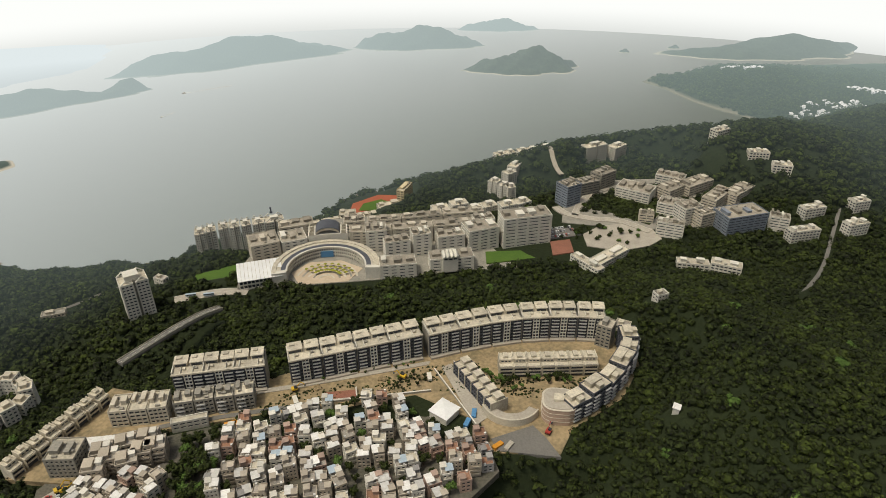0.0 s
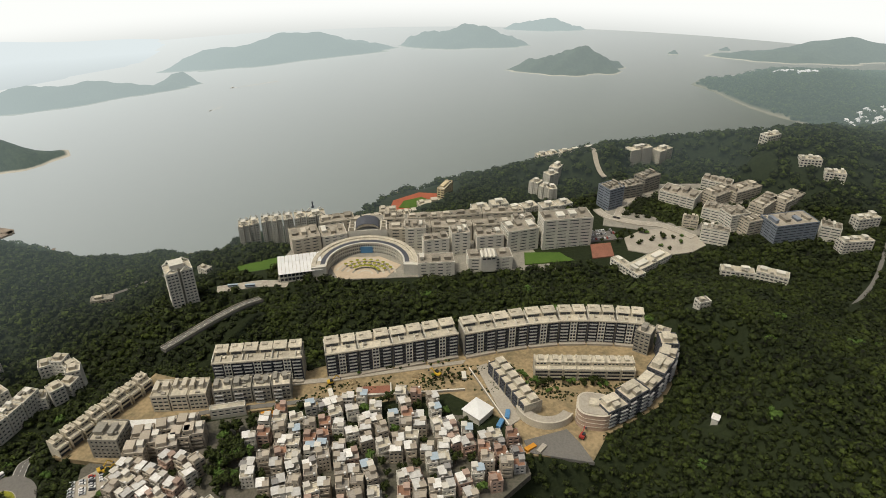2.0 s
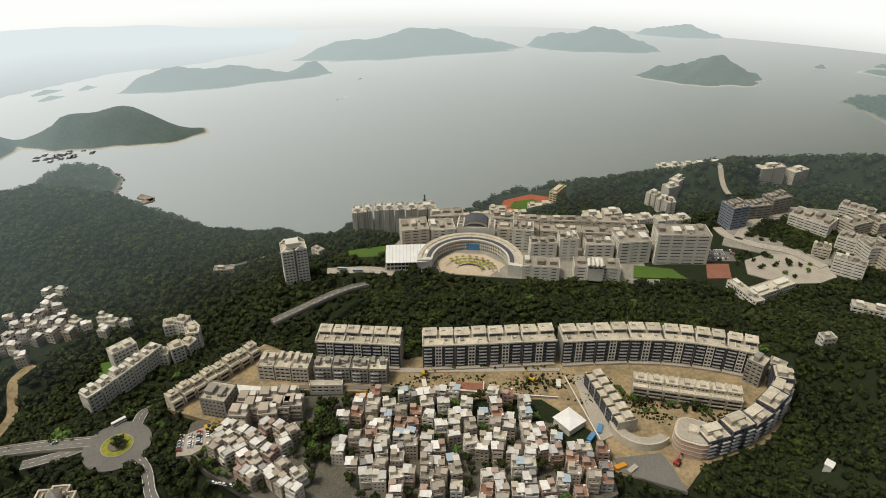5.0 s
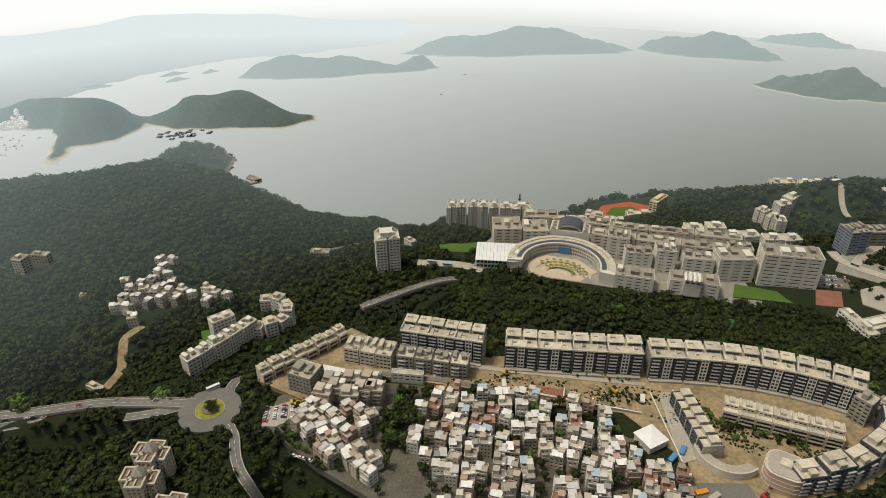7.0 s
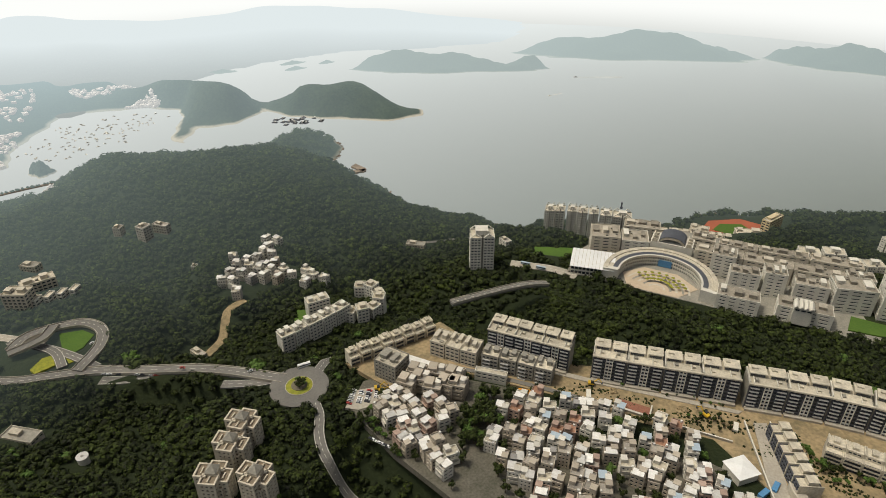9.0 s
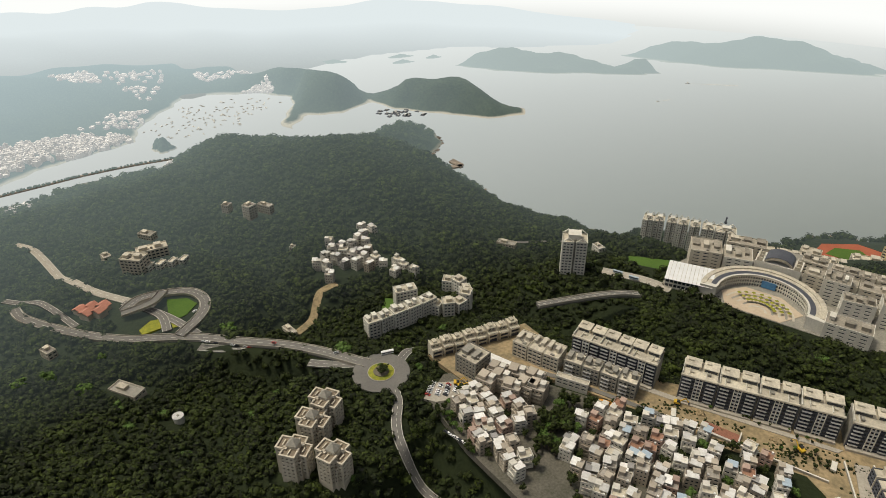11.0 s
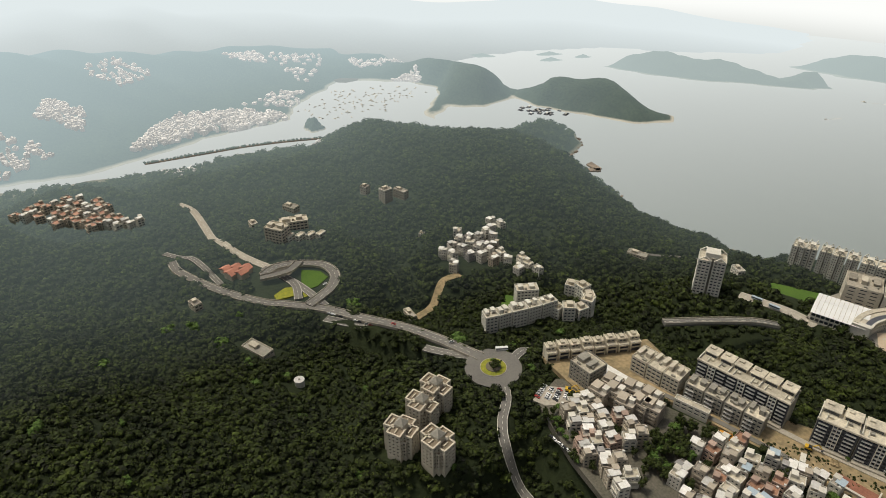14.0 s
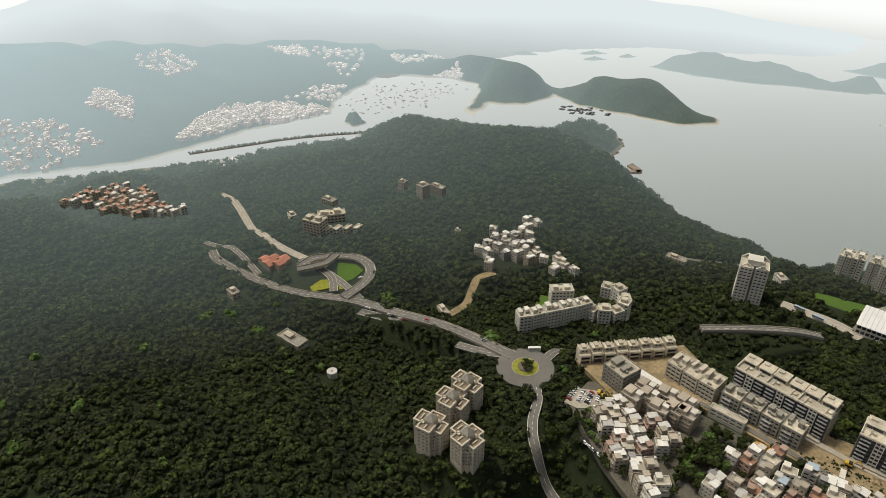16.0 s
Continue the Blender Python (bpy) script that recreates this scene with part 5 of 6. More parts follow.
r = random.Random(7)


GAPS = []    # plots left free for trees


def settle(outline, dx, dy, turn, pick, zfn, keep=0.93, jitter=0.6, twist=6, avoid=()):
    """Places copies of houses on a turned grid inside an outline."""
    c, s = math.cos(radians(turn)), math.sin(radians(turn))
    cx, cy = sum(p[0] for p in outline) / len(outline), sum(p[1] for p in outline) / len(outline)
    for i in range(-20, 21):
        for j in range(-14, 15):
            u, v = i * dx + r.uniform(-jitter, jitter), j * dy + r.uniform(-jitter, jitter) + (i % 3) * 1.2
            x, y = cx + u * c - v * s, cy + u * s + v * c
            if not in_outline(np.array([x]), np.array([y]), outline)[0]:
                continue
            if r.random() > keep:
                GAPS.append((x, y))
                continue
            if any(in_outline(np.array([x]), np.array([y]), a)[0] for a in avoid) or any(in_outline(np.array([x]), np.array([y]), a)[0] for a in SEATS):
                continue
            k = r.choice(pick)
            m = pose(x, y, zfn(x, y), 0, 0, turn + r.uniform(-twist, twist) + r.choice((0, 0, 90, 180)))
            if HOUSES[k][1]:
                copy_thing(HOUSES[k][0], m)
            else:
                HOUSES[k][0].matrix_world = m
                HOUSES[k][1] = 1


# larger cream walk-up flats at the lane
for k, (x, y) in enumerate(((-165.2, 214.4), (-160.6, 221.1), (-151.5, 219.2), (-146.7, 225.2), (-165.9, 224.5), (-156.4, 230.0), (-147.0, 233.5), (-141.3, 228.0))):
    m = pose(x, y, 76.2, 0, 0, 10 + 5 * (k % 3))
    t = thing("walk_up_flats", m, "cream walk-up apartment house with roof rooms", "house", "cream flats")
    top = storeys(t, -5, -4.5, 5, 4.5, 0, 4, 2.8, M_HOUSE[1], bay=2.4, pier=0.9, base=3, roof=M_DECK)
    hut(t, -4, -3, top + 0.25, 4.2, 5.5, 2.2, M_HOUSE[1])
    seat(m, -5, -4.5, 5, 4.5, 3.5)
    hut(t, 1.5, -1, top + 0.25, 2.6, 3.2, 2.2, M_HOUSE[0])
    for q in range(1, 4):
        part("balcony", Solid().box(-4, -5.5, q * 2.27 - 0.2, 4, -4.5, q * 2.27).box(-4, -5.5, q * 2.27, 4, -5.4, q * 2.27 + 0.8), M_HOUSE[1], t)
t = thing("warehouse", pose(*(-168.7, 231.7), 76.2, 0, 0, 8), "long shed with a bright white roof sheet", "shed")
part("wall", Solid().box(-13, -4, -2, 13, 4, 6), M_HOUSE[1], t)
part("roof", Solid().strip([(-13.5, -4.5, 6.0), (-13.5, 0, 7.0), (-13.5, 4.5, 6.0)], [(13.5, -4.5, 6.0), (13.5, 0, 7.0), (13.5, 4.5, 6.0)], 0.2), M_TIN, t)
t = thing("white_marquee", pose(*(0.2, 255.4), 76.2, 0, 0, -38), "square hall with a bright white pyramid roof", "hall")
part("wall", Solid().box(-5.6, -5.6, -2, 5.6, 5.6, 5), M_WHITE, t)
part("roof", mesh_from("roof", [(-6.2, -6.2, 5.004), (6.2, -6.2, 5.004), (6.2, 6.2, 5.004), (-6.2, 6.2, 5.004), (0, 0, 6.3)], [(0, 3, 2, 1), (0, 1, 4), (1, 2, 4), (2, 3, 4), (3, 0, 4)], [M_RIB]), M_RIB, t)

seat(pose(*(-168.7, 231.7), 76.2, 0, 0, 8), -13, -4, 13, 4, 3.5)
seat(pose(*(0.2, 255.4), 76.2, 0, 0, -38), -7.5, -7.5, 7.5, 7.5, 4)

MAIN = [(-107.1, 246.2), (-82.2, 258.4), (-38.8, 265.3), (-17.7, 261.3), (-11.0, 252.5), (17.0, 238.4), (21.1, 218.4), (-0.0, 199.8), (-29.3, 182.4), (-86.0, 174.0), (-108.3, 198.0), (-116.1, 231.5)]
WEST = [(-179.1, 187.3), (-172.4, 207.4), (-164.5, 212.5), (-143.4, 215.6), (-130.4, 213.5), (-122.2, 196.0), (-107.0, 170.8), (-149.1, 177.7)]
GROVE = [(-131.0, 215.4), (-127.4, 238.3), (-111.3, 246.9), (-113.9, 223.7), (-108.8, 194.4), (-113.8, 186.6)]
# red-brown group by the forecourt
RED = [(-2.0, 231.9), (19.8, 238.8), (25.0, 220.8), (6.8, 211.1)]
settle(RED, 7.6, 8.3, 12, (3, 8, 1, 5), lambda x, y: 76.2, 0.95)
settle(MAIN, 7.1, 8.0, 14, (0, 1, 1, 2, 4, 5, 6, 7, 9, 5, 3), lambda x, y: 76.2, 0.74, 1.3, 14, avoid=(RED, GROVE))
settle(WEST, 7.0, 7.9, -24, (0, 1, 4, 5, 9, 7, 2), lambda x, y: 76.2, 0.84, 1.2, 12)
# hamlet on the hillside, and the salmon-roofed village in the valley
HAM = [(-360.2, 242.3), (-381.2, 279.4), (-378.0, 306.5), (-336.0, 294.8), (-317.4, 287.4), (-324.1, 262.6), (-332.9, 235.6)]
settle(HAM, 9.2, 10.5, 20, (0, 2, 4, 9, 9, 1), lambda x, y: ground_at(x, y), 0.82, 1.6, 25)
settle([(-306.8, 276.2), (-297.4, 291.2), (-304.9, 300.3), (-319.2, 288.9)], 9.0, 10.0, 5, (2, 9), lambda x, y: ground_at(x, y), 0.9)
settle([(-387.3, 299.6), (-363.2, 308.2), (-374.4, 320.0), (-391.1, 308.0)], 12, 12, 5, (2, 9), lambda x, y: ground_at(x, y), 0.4)
PINK = [(-657.8, -31.4), (-667.1, 1.9), (-661.1, 45.2), (-604.3, 57.6), (-567.5, 76.3), (-578.4, 41.7), (-625.9, -2.9)]
M_SALMON = material("salmon_roof_deck", (0.52, 0.30, 0.22), (0.42, 0.24, 0.17), 0.9, 0.4, 1.6, spread=0.3)
PINKS = village_house("village_house", M_HOUSE[1], M_SALMON, None, "salmon-roofed valley house with cream walls", 8, 8, 3, 1)
HOUSES.append([PINKS, 0])
settle(PINK, 9.6, 10.5, 25, (10, 10, 10, 9, 0), lambda x, y: ground_at(x, y), 0.9, 1.4, 20)
CLEAR += [HAM, PINK]

# single hillside houses
for (x, y), w, d, n, label in (((-474.5, 263.1), 9, 9, 5, "white villa tower high on the wooded hill"), ((-471.7, 277.6), 14, 6, 3, "white villa row on the wooded hill"), ((-500.7, 255.9), 7, 7, 3, "small white house on the wooded hill"), ((-521.1, 189.0), 14, 8, 2, "grey-roofed house in a wooded clearing"), ((-406.3, 257.9), 4, 4, 1, "tiny white hut on the wooded slope"),
                               ((136.8, 342.1), 8, 6, 2, "white house hidden in the woods"), ((-284.6, 388.7), 16, 7, 1, "low grey-roofed pump house in the woods"), ((-221.4, 431.0), 10, 6, 2, "white house beside the tower"), ((-502.4, 146.6), 9, 6, 2, "small buff house at the wood's edge"), ((-333.2, 86.1), 20, 9, 1, "flat grey roof of a service building by the road"),
                               ((111.5, 328.2), 9, 7, 1, "low ruined house walls in the woods"), ((-320.0, 191.6), 12, 5, 1, "buff roadside shed at a clearing"), ((-402.9, 68.0), 9, 6, 2, "house half hidden in the woods")):
    z = ground_at(x, y)
    m = pose(x, y, z, 0, 0, r.uniform(-30, 30))
    t = thing("hillside_house", m, label, "house")
    top = storeys(t, -w / 2, -d / 2, w / 2, d / 2, 0, n, 3.0, M_HOUSE[0] if "white" in label else M_BEIGE, bay=2.6, roof=M_GREY if "grey" in label else M_DECK)
    hut(t, -w * 0.3, -d * 0.2, top + 0.25, w * 0.3, d * 0.4, 1.8, M_ROOF)
    seat(m, -w / 2, -d / 2, w / 2, d / 2, 5.0)

# far towns along the shore: too many and too small to count
def town(name, outlines, n, low, high, fn, mat, label, seed, smin=3.0, smax=6.5):
    q = random.Random(seed)
    s = Solid()
    for ring in outlines:
        xs, ys = [p[0] for p in ring], [p[1] for p in ring]
        made = 0
        for _ in range(n * 12):
            x, y = q.uniform(min(xs), max(xs)), q.uniform(min(ys), max(ys))
            if made >= n or not in_outline(np.array([x]), np.array([y]), ring)[0]:
                continue
            z = float(fn(np.array([x]), np.array([y]))[0])
            if z < 0.5:
                continue
            made += 1
            w, d, h, a = q.uniform(smin, smax), q.uniform(smin, smax), q.uniform(low, high), q.uniform(0, 1.57)
            c, e = math.cos(a), math.sin(a)
            s.prism([(x + (u * c - v * e), y + (u * e + v * c)) for u, v in ((-w / 2, -d / 2), (w / 2, -d / 2), (w / 2, d / 2), (-w / 2, d / 2))], z - 3, z + h)
            if q.random() < 0.6:
                s.prism([(x + (u * c - v * e) * 0.5, y + (u * e + v * c) * 0.5) for u, v in ((-w / 2, -d / 2), (w / 2, -d / 2), (w / 2, d / 2), (-w / 2, d / 2))], z + h + 0.003, z + h + 1.6)
    return tagged(new(name, s.mesh(name, mat)), label, "town", kind="stuff")


# house render with haze painted in as a pale glow, stronger farther out
M_TOWN = misty(island_random(material("hazed_town_render", (0.82, 0.80, 0.77), (0.70, 0.67, 0.63), 0.85, 0.1, 0.5), 0.7, 1.1), (0.85, 0.89, 0.89), 620, 1250, 0.55)
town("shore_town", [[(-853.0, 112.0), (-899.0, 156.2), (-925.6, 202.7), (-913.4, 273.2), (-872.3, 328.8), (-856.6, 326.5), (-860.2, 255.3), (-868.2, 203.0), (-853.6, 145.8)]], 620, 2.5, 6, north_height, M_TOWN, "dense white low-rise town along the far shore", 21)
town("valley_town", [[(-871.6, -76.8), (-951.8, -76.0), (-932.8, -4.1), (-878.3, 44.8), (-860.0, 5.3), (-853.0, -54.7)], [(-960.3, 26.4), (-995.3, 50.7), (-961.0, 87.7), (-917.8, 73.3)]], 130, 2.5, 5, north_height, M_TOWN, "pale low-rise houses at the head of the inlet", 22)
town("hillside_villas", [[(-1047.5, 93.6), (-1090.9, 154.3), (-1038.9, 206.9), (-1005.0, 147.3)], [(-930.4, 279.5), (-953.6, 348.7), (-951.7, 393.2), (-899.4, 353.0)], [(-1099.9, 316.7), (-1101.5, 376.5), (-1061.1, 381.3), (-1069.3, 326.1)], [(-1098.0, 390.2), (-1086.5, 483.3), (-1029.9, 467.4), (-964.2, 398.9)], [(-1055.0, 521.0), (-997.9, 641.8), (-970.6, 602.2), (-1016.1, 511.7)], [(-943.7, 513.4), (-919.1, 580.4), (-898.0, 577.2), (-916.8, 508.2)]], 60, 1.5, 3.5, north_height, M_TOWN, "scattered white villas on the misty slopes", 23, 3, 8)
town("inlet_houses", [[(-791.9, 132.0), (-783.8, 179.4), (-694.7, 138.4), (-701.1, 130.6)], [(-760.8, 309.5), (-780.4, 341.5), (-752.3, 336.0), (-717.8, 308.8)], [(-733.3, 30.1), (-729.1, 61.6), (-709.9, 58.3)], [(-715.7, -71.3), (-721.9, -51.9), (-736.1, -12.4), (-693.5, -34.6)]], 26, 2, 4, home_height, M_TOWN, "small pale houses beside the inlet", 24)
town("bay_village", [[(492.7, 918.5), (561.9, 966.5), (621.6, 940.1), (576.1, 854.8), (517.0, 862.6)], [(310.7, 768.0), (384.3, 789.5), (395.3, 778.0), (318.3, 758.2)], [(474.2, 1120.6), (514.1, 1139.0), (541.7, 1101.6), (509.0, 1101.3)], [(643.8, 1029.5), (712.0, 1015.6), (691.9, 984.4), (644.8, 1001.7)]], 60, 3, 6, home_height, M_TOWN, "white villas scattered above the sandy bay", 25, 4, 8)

# ---- woods ----
def clump_small(seed, leaves=34):
    """A leafy clump: a rough dark core under a coat of loose, tilted leaf sprays."""
    bm = bmesh.new()
    bmesh.ops.create_icosphere(bm, subdivisions=1, radius=0.8)
    q = random.Random(seed)
    v = [np.array(p.co) * q.uniform(0.75, 1.2) for p in bm.verts]
    f = [[p.index for p in fc.verts] for fc in bm.faces]
    bm.free()
    for k in range(leaves):
        z = q.uniform(-0.25, 1.0)
        a = q.uniform(0, 6.283)
        h = math.sqrt(max(0, 1 - z * z))
        n = np.array((h * math.cos(a), h * math.sin(a), z))
        side = np.cross(n, (q.uniform(-1, 1), q.uniform(-1, 1), q.uniform(-1, 1)))
        side /= max(np.linalg.norm(side), 1e-6)
        other = np.cross(n, side)
        c = n * q.uniform(0.72, 1.12)
        g = q.uniform(0.22, 0.42)
        tilt = n * q.uniform(-0.2, 0.2)
        base = len(v)
        v += [c + side * g + tilt, c - side * g * 0.6 + other * g * 0.8, c - side * g * 0.5 - other * g * 0.8 - tilt]
        f.append([base, base + 1, base + 2])
    return np.array(v), np.array(f)


def join_clumps(name, shapes, places, mat):
    """places: rows of x, y, z, radius, flatness, turn; one mesh."""
    V, F, base = [], [], 0
    which = np.random.RandomState(5).randint(0, len(shapes), len(places))
    for k, (sv, sf) in enumerate(shapes):
        p = places[which == k]
        if not len(p):
            continue
        c, s = np.cos(p[:, 5])[:, None], np.sin(p[:, 5])[:, None]
        x = (sv[None, :, 0] * c - sv[None, :, 1] * s) * p[:, 3:4] + p[:, 0:1]
        y = (sv[None, :, 0] * s + sv[None, :, 1] * c) * p[:, 3:4] + p[:, 1:2]
        z = sv[None, :, 2] * p[:, 3:4] * p[:, 4:5] + p[:, 2:3]
        V.append(np.stack([x, y, z], -1).reshape(-1, 3))
        F.append((sf[None] + base + (np.arange(len(p)) * len(sv))[:, None, None]).reshape(-1, 3))
        base += len(p) * len(sv)
    V, F = np.concatenate(V), np.concatenate(F)
    me = bpy.data.meshes.new(name)
    me.vertices.add(len(V))
    me.vertices.foreach_set("co", V.ravel())
    me.loops.add(len(F) * 3)
    me.loops.foreach_set("vertex_index", F.ravel().astype(np.int32))
    me.polygons.add(len(F))
    me.polygons.foreach_set("loop_start", np.arange(0, len(F) * 3, 3, dtype=np.int32))
    me.materials.append(mat)
    me.update(calc_edges=True)
    return me


def free_ground(x, y):
    """True where trees may stand."""
    ok = shore_distance(x, y, HOME_COAST + HOME_REST) > 8
    for ring in CLEAR + SEATS:
        ok &= ~in_outline(x, y, ring)
    for line, half in CLEAR_LINES:
        for (ax, ay), (bx, by) in zip(line[:-1], line[1:]):
            dx, dy = bx - ax, by - ay
            t = np.clip(((x - ax) * dx + (y - ay) * dy) / max(dx * dx + dy * dy, 1e-6), 0, 1)
            ok &= np.hypot(x - ax - t * dx, y - ay - t * dy) > half
    return ok


def scatter(x0, x1, y0, y1, step, seed):
    q = np.random.RandomState(seed)
    gx, gy = np.meshgrid(np.arange(x0, x1, step), np.arange(y0, y1, step))
    x = (gx + q.uniform(-0.48, 0.48, gx.shape) * step).ravel()
    y = (gy + q.uniform(-0.48, 0.48, gy.shape) * step).ravel()
    return x, y, q


BIG = [clump_small(k) for k in range(8)]
SMALL = [clump_small(k + 20) for k in range(6)]


def woods(name, x0, x1, y0, y1, step, near, far, size, lobes, seed, label, mat=None, keep=None):
    x, y, q = scatter(x0, x1, y0, y1, step, seed)
    dist = np.hypot(x, y)
    az = np.degrees(np.arctan2(-x, y))
    ok = (dist > near) & (dist <= far) & (az > -58) & (az < 112)
    x, y = x[ok], y[ok]
    ok = free_ground(x, y)
    if keep is not None:
        ok &= keep(x, y, q)
    x, y = x[ok], y[ok]
    z = home_height(x, y)
    rad = size * q.uniform(0.65, 1.35, len(x)) * (1 + 0.25 * lumps(x, y, 45, 9))
    rows = []
    for k in range(lobes):
        a = q.uniform(0, 6.283, len(x))
        off = rad * (0.0 if k == 0 else 0.62)
        r2 = rad * (0.86 if k == 0 else 0.50) * q.uniform(0.85, 1.15, len(x))
        up = rad * (0.55 if k == 0 else q.uniform(0.35, 1.15, len(x)))
        rows.append(np.stack([x + off * np.cos(a), y + off * np.sin(a), z + up - 0.25 * rad, r2, np.full(len(x), 0.8), q.uniform(0, 6.283, len(x))], 1))
    places = np.concatenate(rows)
    return tagged(new(name, join_clumps(name, BIG, places, mat or M_LEAF)), label, "woods", kind="stuff")



# ---- vehicles, boats and small things ----
def wheel_mesh():
    s = Solid()
    n = 12
    a = [(0.33 * math.cos(2 * math.pi * i / n), 0.33 * math.sin(2 * math.pi * i / n)) for i in range(n)]
    return s.prism(a, -0.1, 0.1).mesh("wheel", M_RUBBER)


M_RUBBER = material("tyre_rubber", (0.03, 0.03, 0.03), (0.02, 0.02, 0.02), 0.9)
M_CAR = [material("white_car_paint", (0.75, 0.75, 0.74), (0.70, 0.70, 0.69), 0.3, 0.5, 2), material("silver_car_paint", (0.42, 0.43, 0.44), (0.38, 0.39, 0.40), 0.3, 0.5, 2),
         material("black_car_paint", (0.04, 0.04, 0.045), (0.03, 0.03, 0.035), 0.3, 0.5, 2), material("red_car_paint", (0.36, 0.05, 0.04), (0.30, 0.04, 0.03), 0.3, 0.5, 2)]
WHEEL = wheel_mesh()


def car(paint, label):
    t = thing("car", pose(0, 0, 0), label, "car", "parked cars")
    part("body", Solid().prism([(-2.1, -0.8), (-1.9, -0.85), (1.9, -0.85), (2.1, -0.7), (2.1, 0.7), (1.9, 0.85), (-1.9, 0.85), (-2.1, 0.8)], 0.3, 0.85), paint, t)
    cabin = part("windscreen", mesh_from("windscreen", [(-1.5, -0.75, 0.85), (1.1, -0.75, 0.85), (1.1, 0.75, 0.85), (-1.5, 0.75, 0.85), (-1.1, -0.62, 1.4), (0.5, -0.62, 1.4), (0.5, 0.62, 1.4), (-1.1, 0.62, 1.4)],
                                [(0, 1, 5, 4), (1, 2, 6, 5), (2, 3, 7, 6), (3, 0, 4, 7), (4, 5, 6, 7)], [M_GLASS]), M_GLASS, t)
    part("roof", Solid().box(-1.1, -0.62, 1.404, 0.5, 0.62, 1.46), paint, cabin)
    for x in (-1.3, 1.3):
        for y in (-0.8, 0.8):
            part("wheel", WHEEL, M_RUBBER, t, at=pose(x, y, 0.33, 90, 0, 0))
    return t


CARS = [car(M_CAR[0], "white parked car with dark windows"), car(M_CAR[1], "silver parked car with dark windows"), car(M_CAR[2], "black parked car with dark windows"), car(M_CAR[3], "dark red parked car")]
used = [0, 0, 0, 0]
q = random.Random(11)


def park(x, y, z, turn):
    k = q.choice((0, 0, 0, 1, 1, 2, 3))
    m = pose(x, y, z, 0, 0, turn)
    if used[k]:
        copy_thing(CARS[k], m)
    else:
        CARS[k].matrix_world = m @ Matrix.Diagonal((0.75, 0.75, 0.75, 1))
    used[k] += 1


def park_row(a, b, n, z, turn, skip=0.15):
    for i in range(n):
        if q.random() > skip:
            f = (i + 0.5) / n
            park(a[0] + (b[0] - a[0]) * f, a[1] + (b[1] - a[1]) * f, z, turn + q.uniform(-4, 4))


site("parking_lot", [(-185.9, 186.0), (-190.8, 198.3), (-181.7, 208.3), (-171.1, 201.1), (-179.1, 188.7)], 76.6, M_PAVE, "pale gravel parking lot by the village", 2)
for k, (a, b) in enumerate((((-185.7, 188.5), (-191.0, 199.6)), ((-181.9, 192.2), (-186.5, 200.9)), ((-178.5, 195.1), (-183.5, 203.9)), ((-174.6, 198.0), (-179.6, 206.0)))):
    park_row(a, b, 6, 76.6, 15)
park_row((-161.7, 176.6), (-149.1, 177.3), 7, 76.2, 0)
for a, b in (((90.9, 488.7), (114.5, 495.0)), ((91.6, 496.1), (113.1, 502.1)), ((92.3, 502.7), (111.5, 507.3))):
    park_row(a, b, 12, 52.9, 95)
park_row((-337.1, 137.5), (-307.8, 155.7), 12, 62.4, 40, 0.4)
for (x, y), z, turn in (((-295.6, 164.6), 67.4, 35), ((-253.4, 180.4), 73.6, 60), ((-398.5, 128.3), 62.5, 20), ((-370.7, 151.8), 61.6, 100), ((-190.3, 404.5), 51.2, 20)):
    park(x, y, z, turn)


def bus(m, paint, label):
    t = thing("bus", m @ Matrix.Diagonal((0.68, 0.68, 0.68, 1)), label, "bus")
    part("body", Solid().prism([(-5.5, -1.1), (-5.3, -1.25), (5.3, -1.25), (5.5, -1.1), (5.5, 1.1), (5.3, 1.25), (-5.3, 1.25), (-5.5, 1.1)], 0.4, 1.5).box(-5.5, -1.24, 2.5, 5.5, 1.24, 3.2), paint, t)
    part("window_band", Solid().box(-5.42, -1.18, 1.5, 5.42, 1.18, 2.5), M_GLASS, t)
    for x in (-3.6, 3.6):
        for y in (-1.15, 1.15):
            part("wheel", WHEEL, M_RUBBER, t, at=pose(x, y, 0.42, 90, 0, 0))


c = (-228.4, 199.1)
bus(pose(c[0], c[1], 75.75, 0, 0, 60), M_CAR[0], "white coach leaving the roundabout")
for k in range(2):
    c = (-188.2, 404.9)
    bus(pose(c[0] + k * 13, c[1] + k * 1.0 - 1.5, 51.4, 0, 0, 12), M_TIN_BLUE, "pale blue coach parked on the campus road")

# storage tank, hut and dish in the woods
x, y = (-291.4, 95.8)
z = ground_at(x, y)
t = thing("water_tank", pose(x, y, z), "round white covered water tank in the woods", "tank")
part("wall", ring_solid(0.3, 2.9, -2, 4.4, n=20), M_WHITE, t)
part("lid", ring_solid(0.3, 3.2, 4.404, 4.9, n=20), M_TIN, t)
part("hatch", Solid().box(-0.6, -0.6, 4.9, 0.6, 0.6, 5.3), M_GREY, t)
SEATS.append([(x + 9 * math.cos(k), y - 2 + 9 * math.sin(k)) for k in range(6)])
x, y = (118.5, 246.7)
z = ground_at(x, y)
t = thing("forest_hut", pose(x, y, z + 1.5, 0, 0, -30), "small hut with bright white tilted roof sheets", "hut")
part("wall", Solid().box(-1.6, -1.4, -3, 1.6, 1.4, 2.2), M_WHITE, t)
part("roof", Solid().strip([(-2.0, -1.8, 2.3), (-2.0, 1.8, 3.2)], [(2.0, -1.8, 2.3), (2.0, 1.8, 3.2)], 0.15), M_TIN, t)
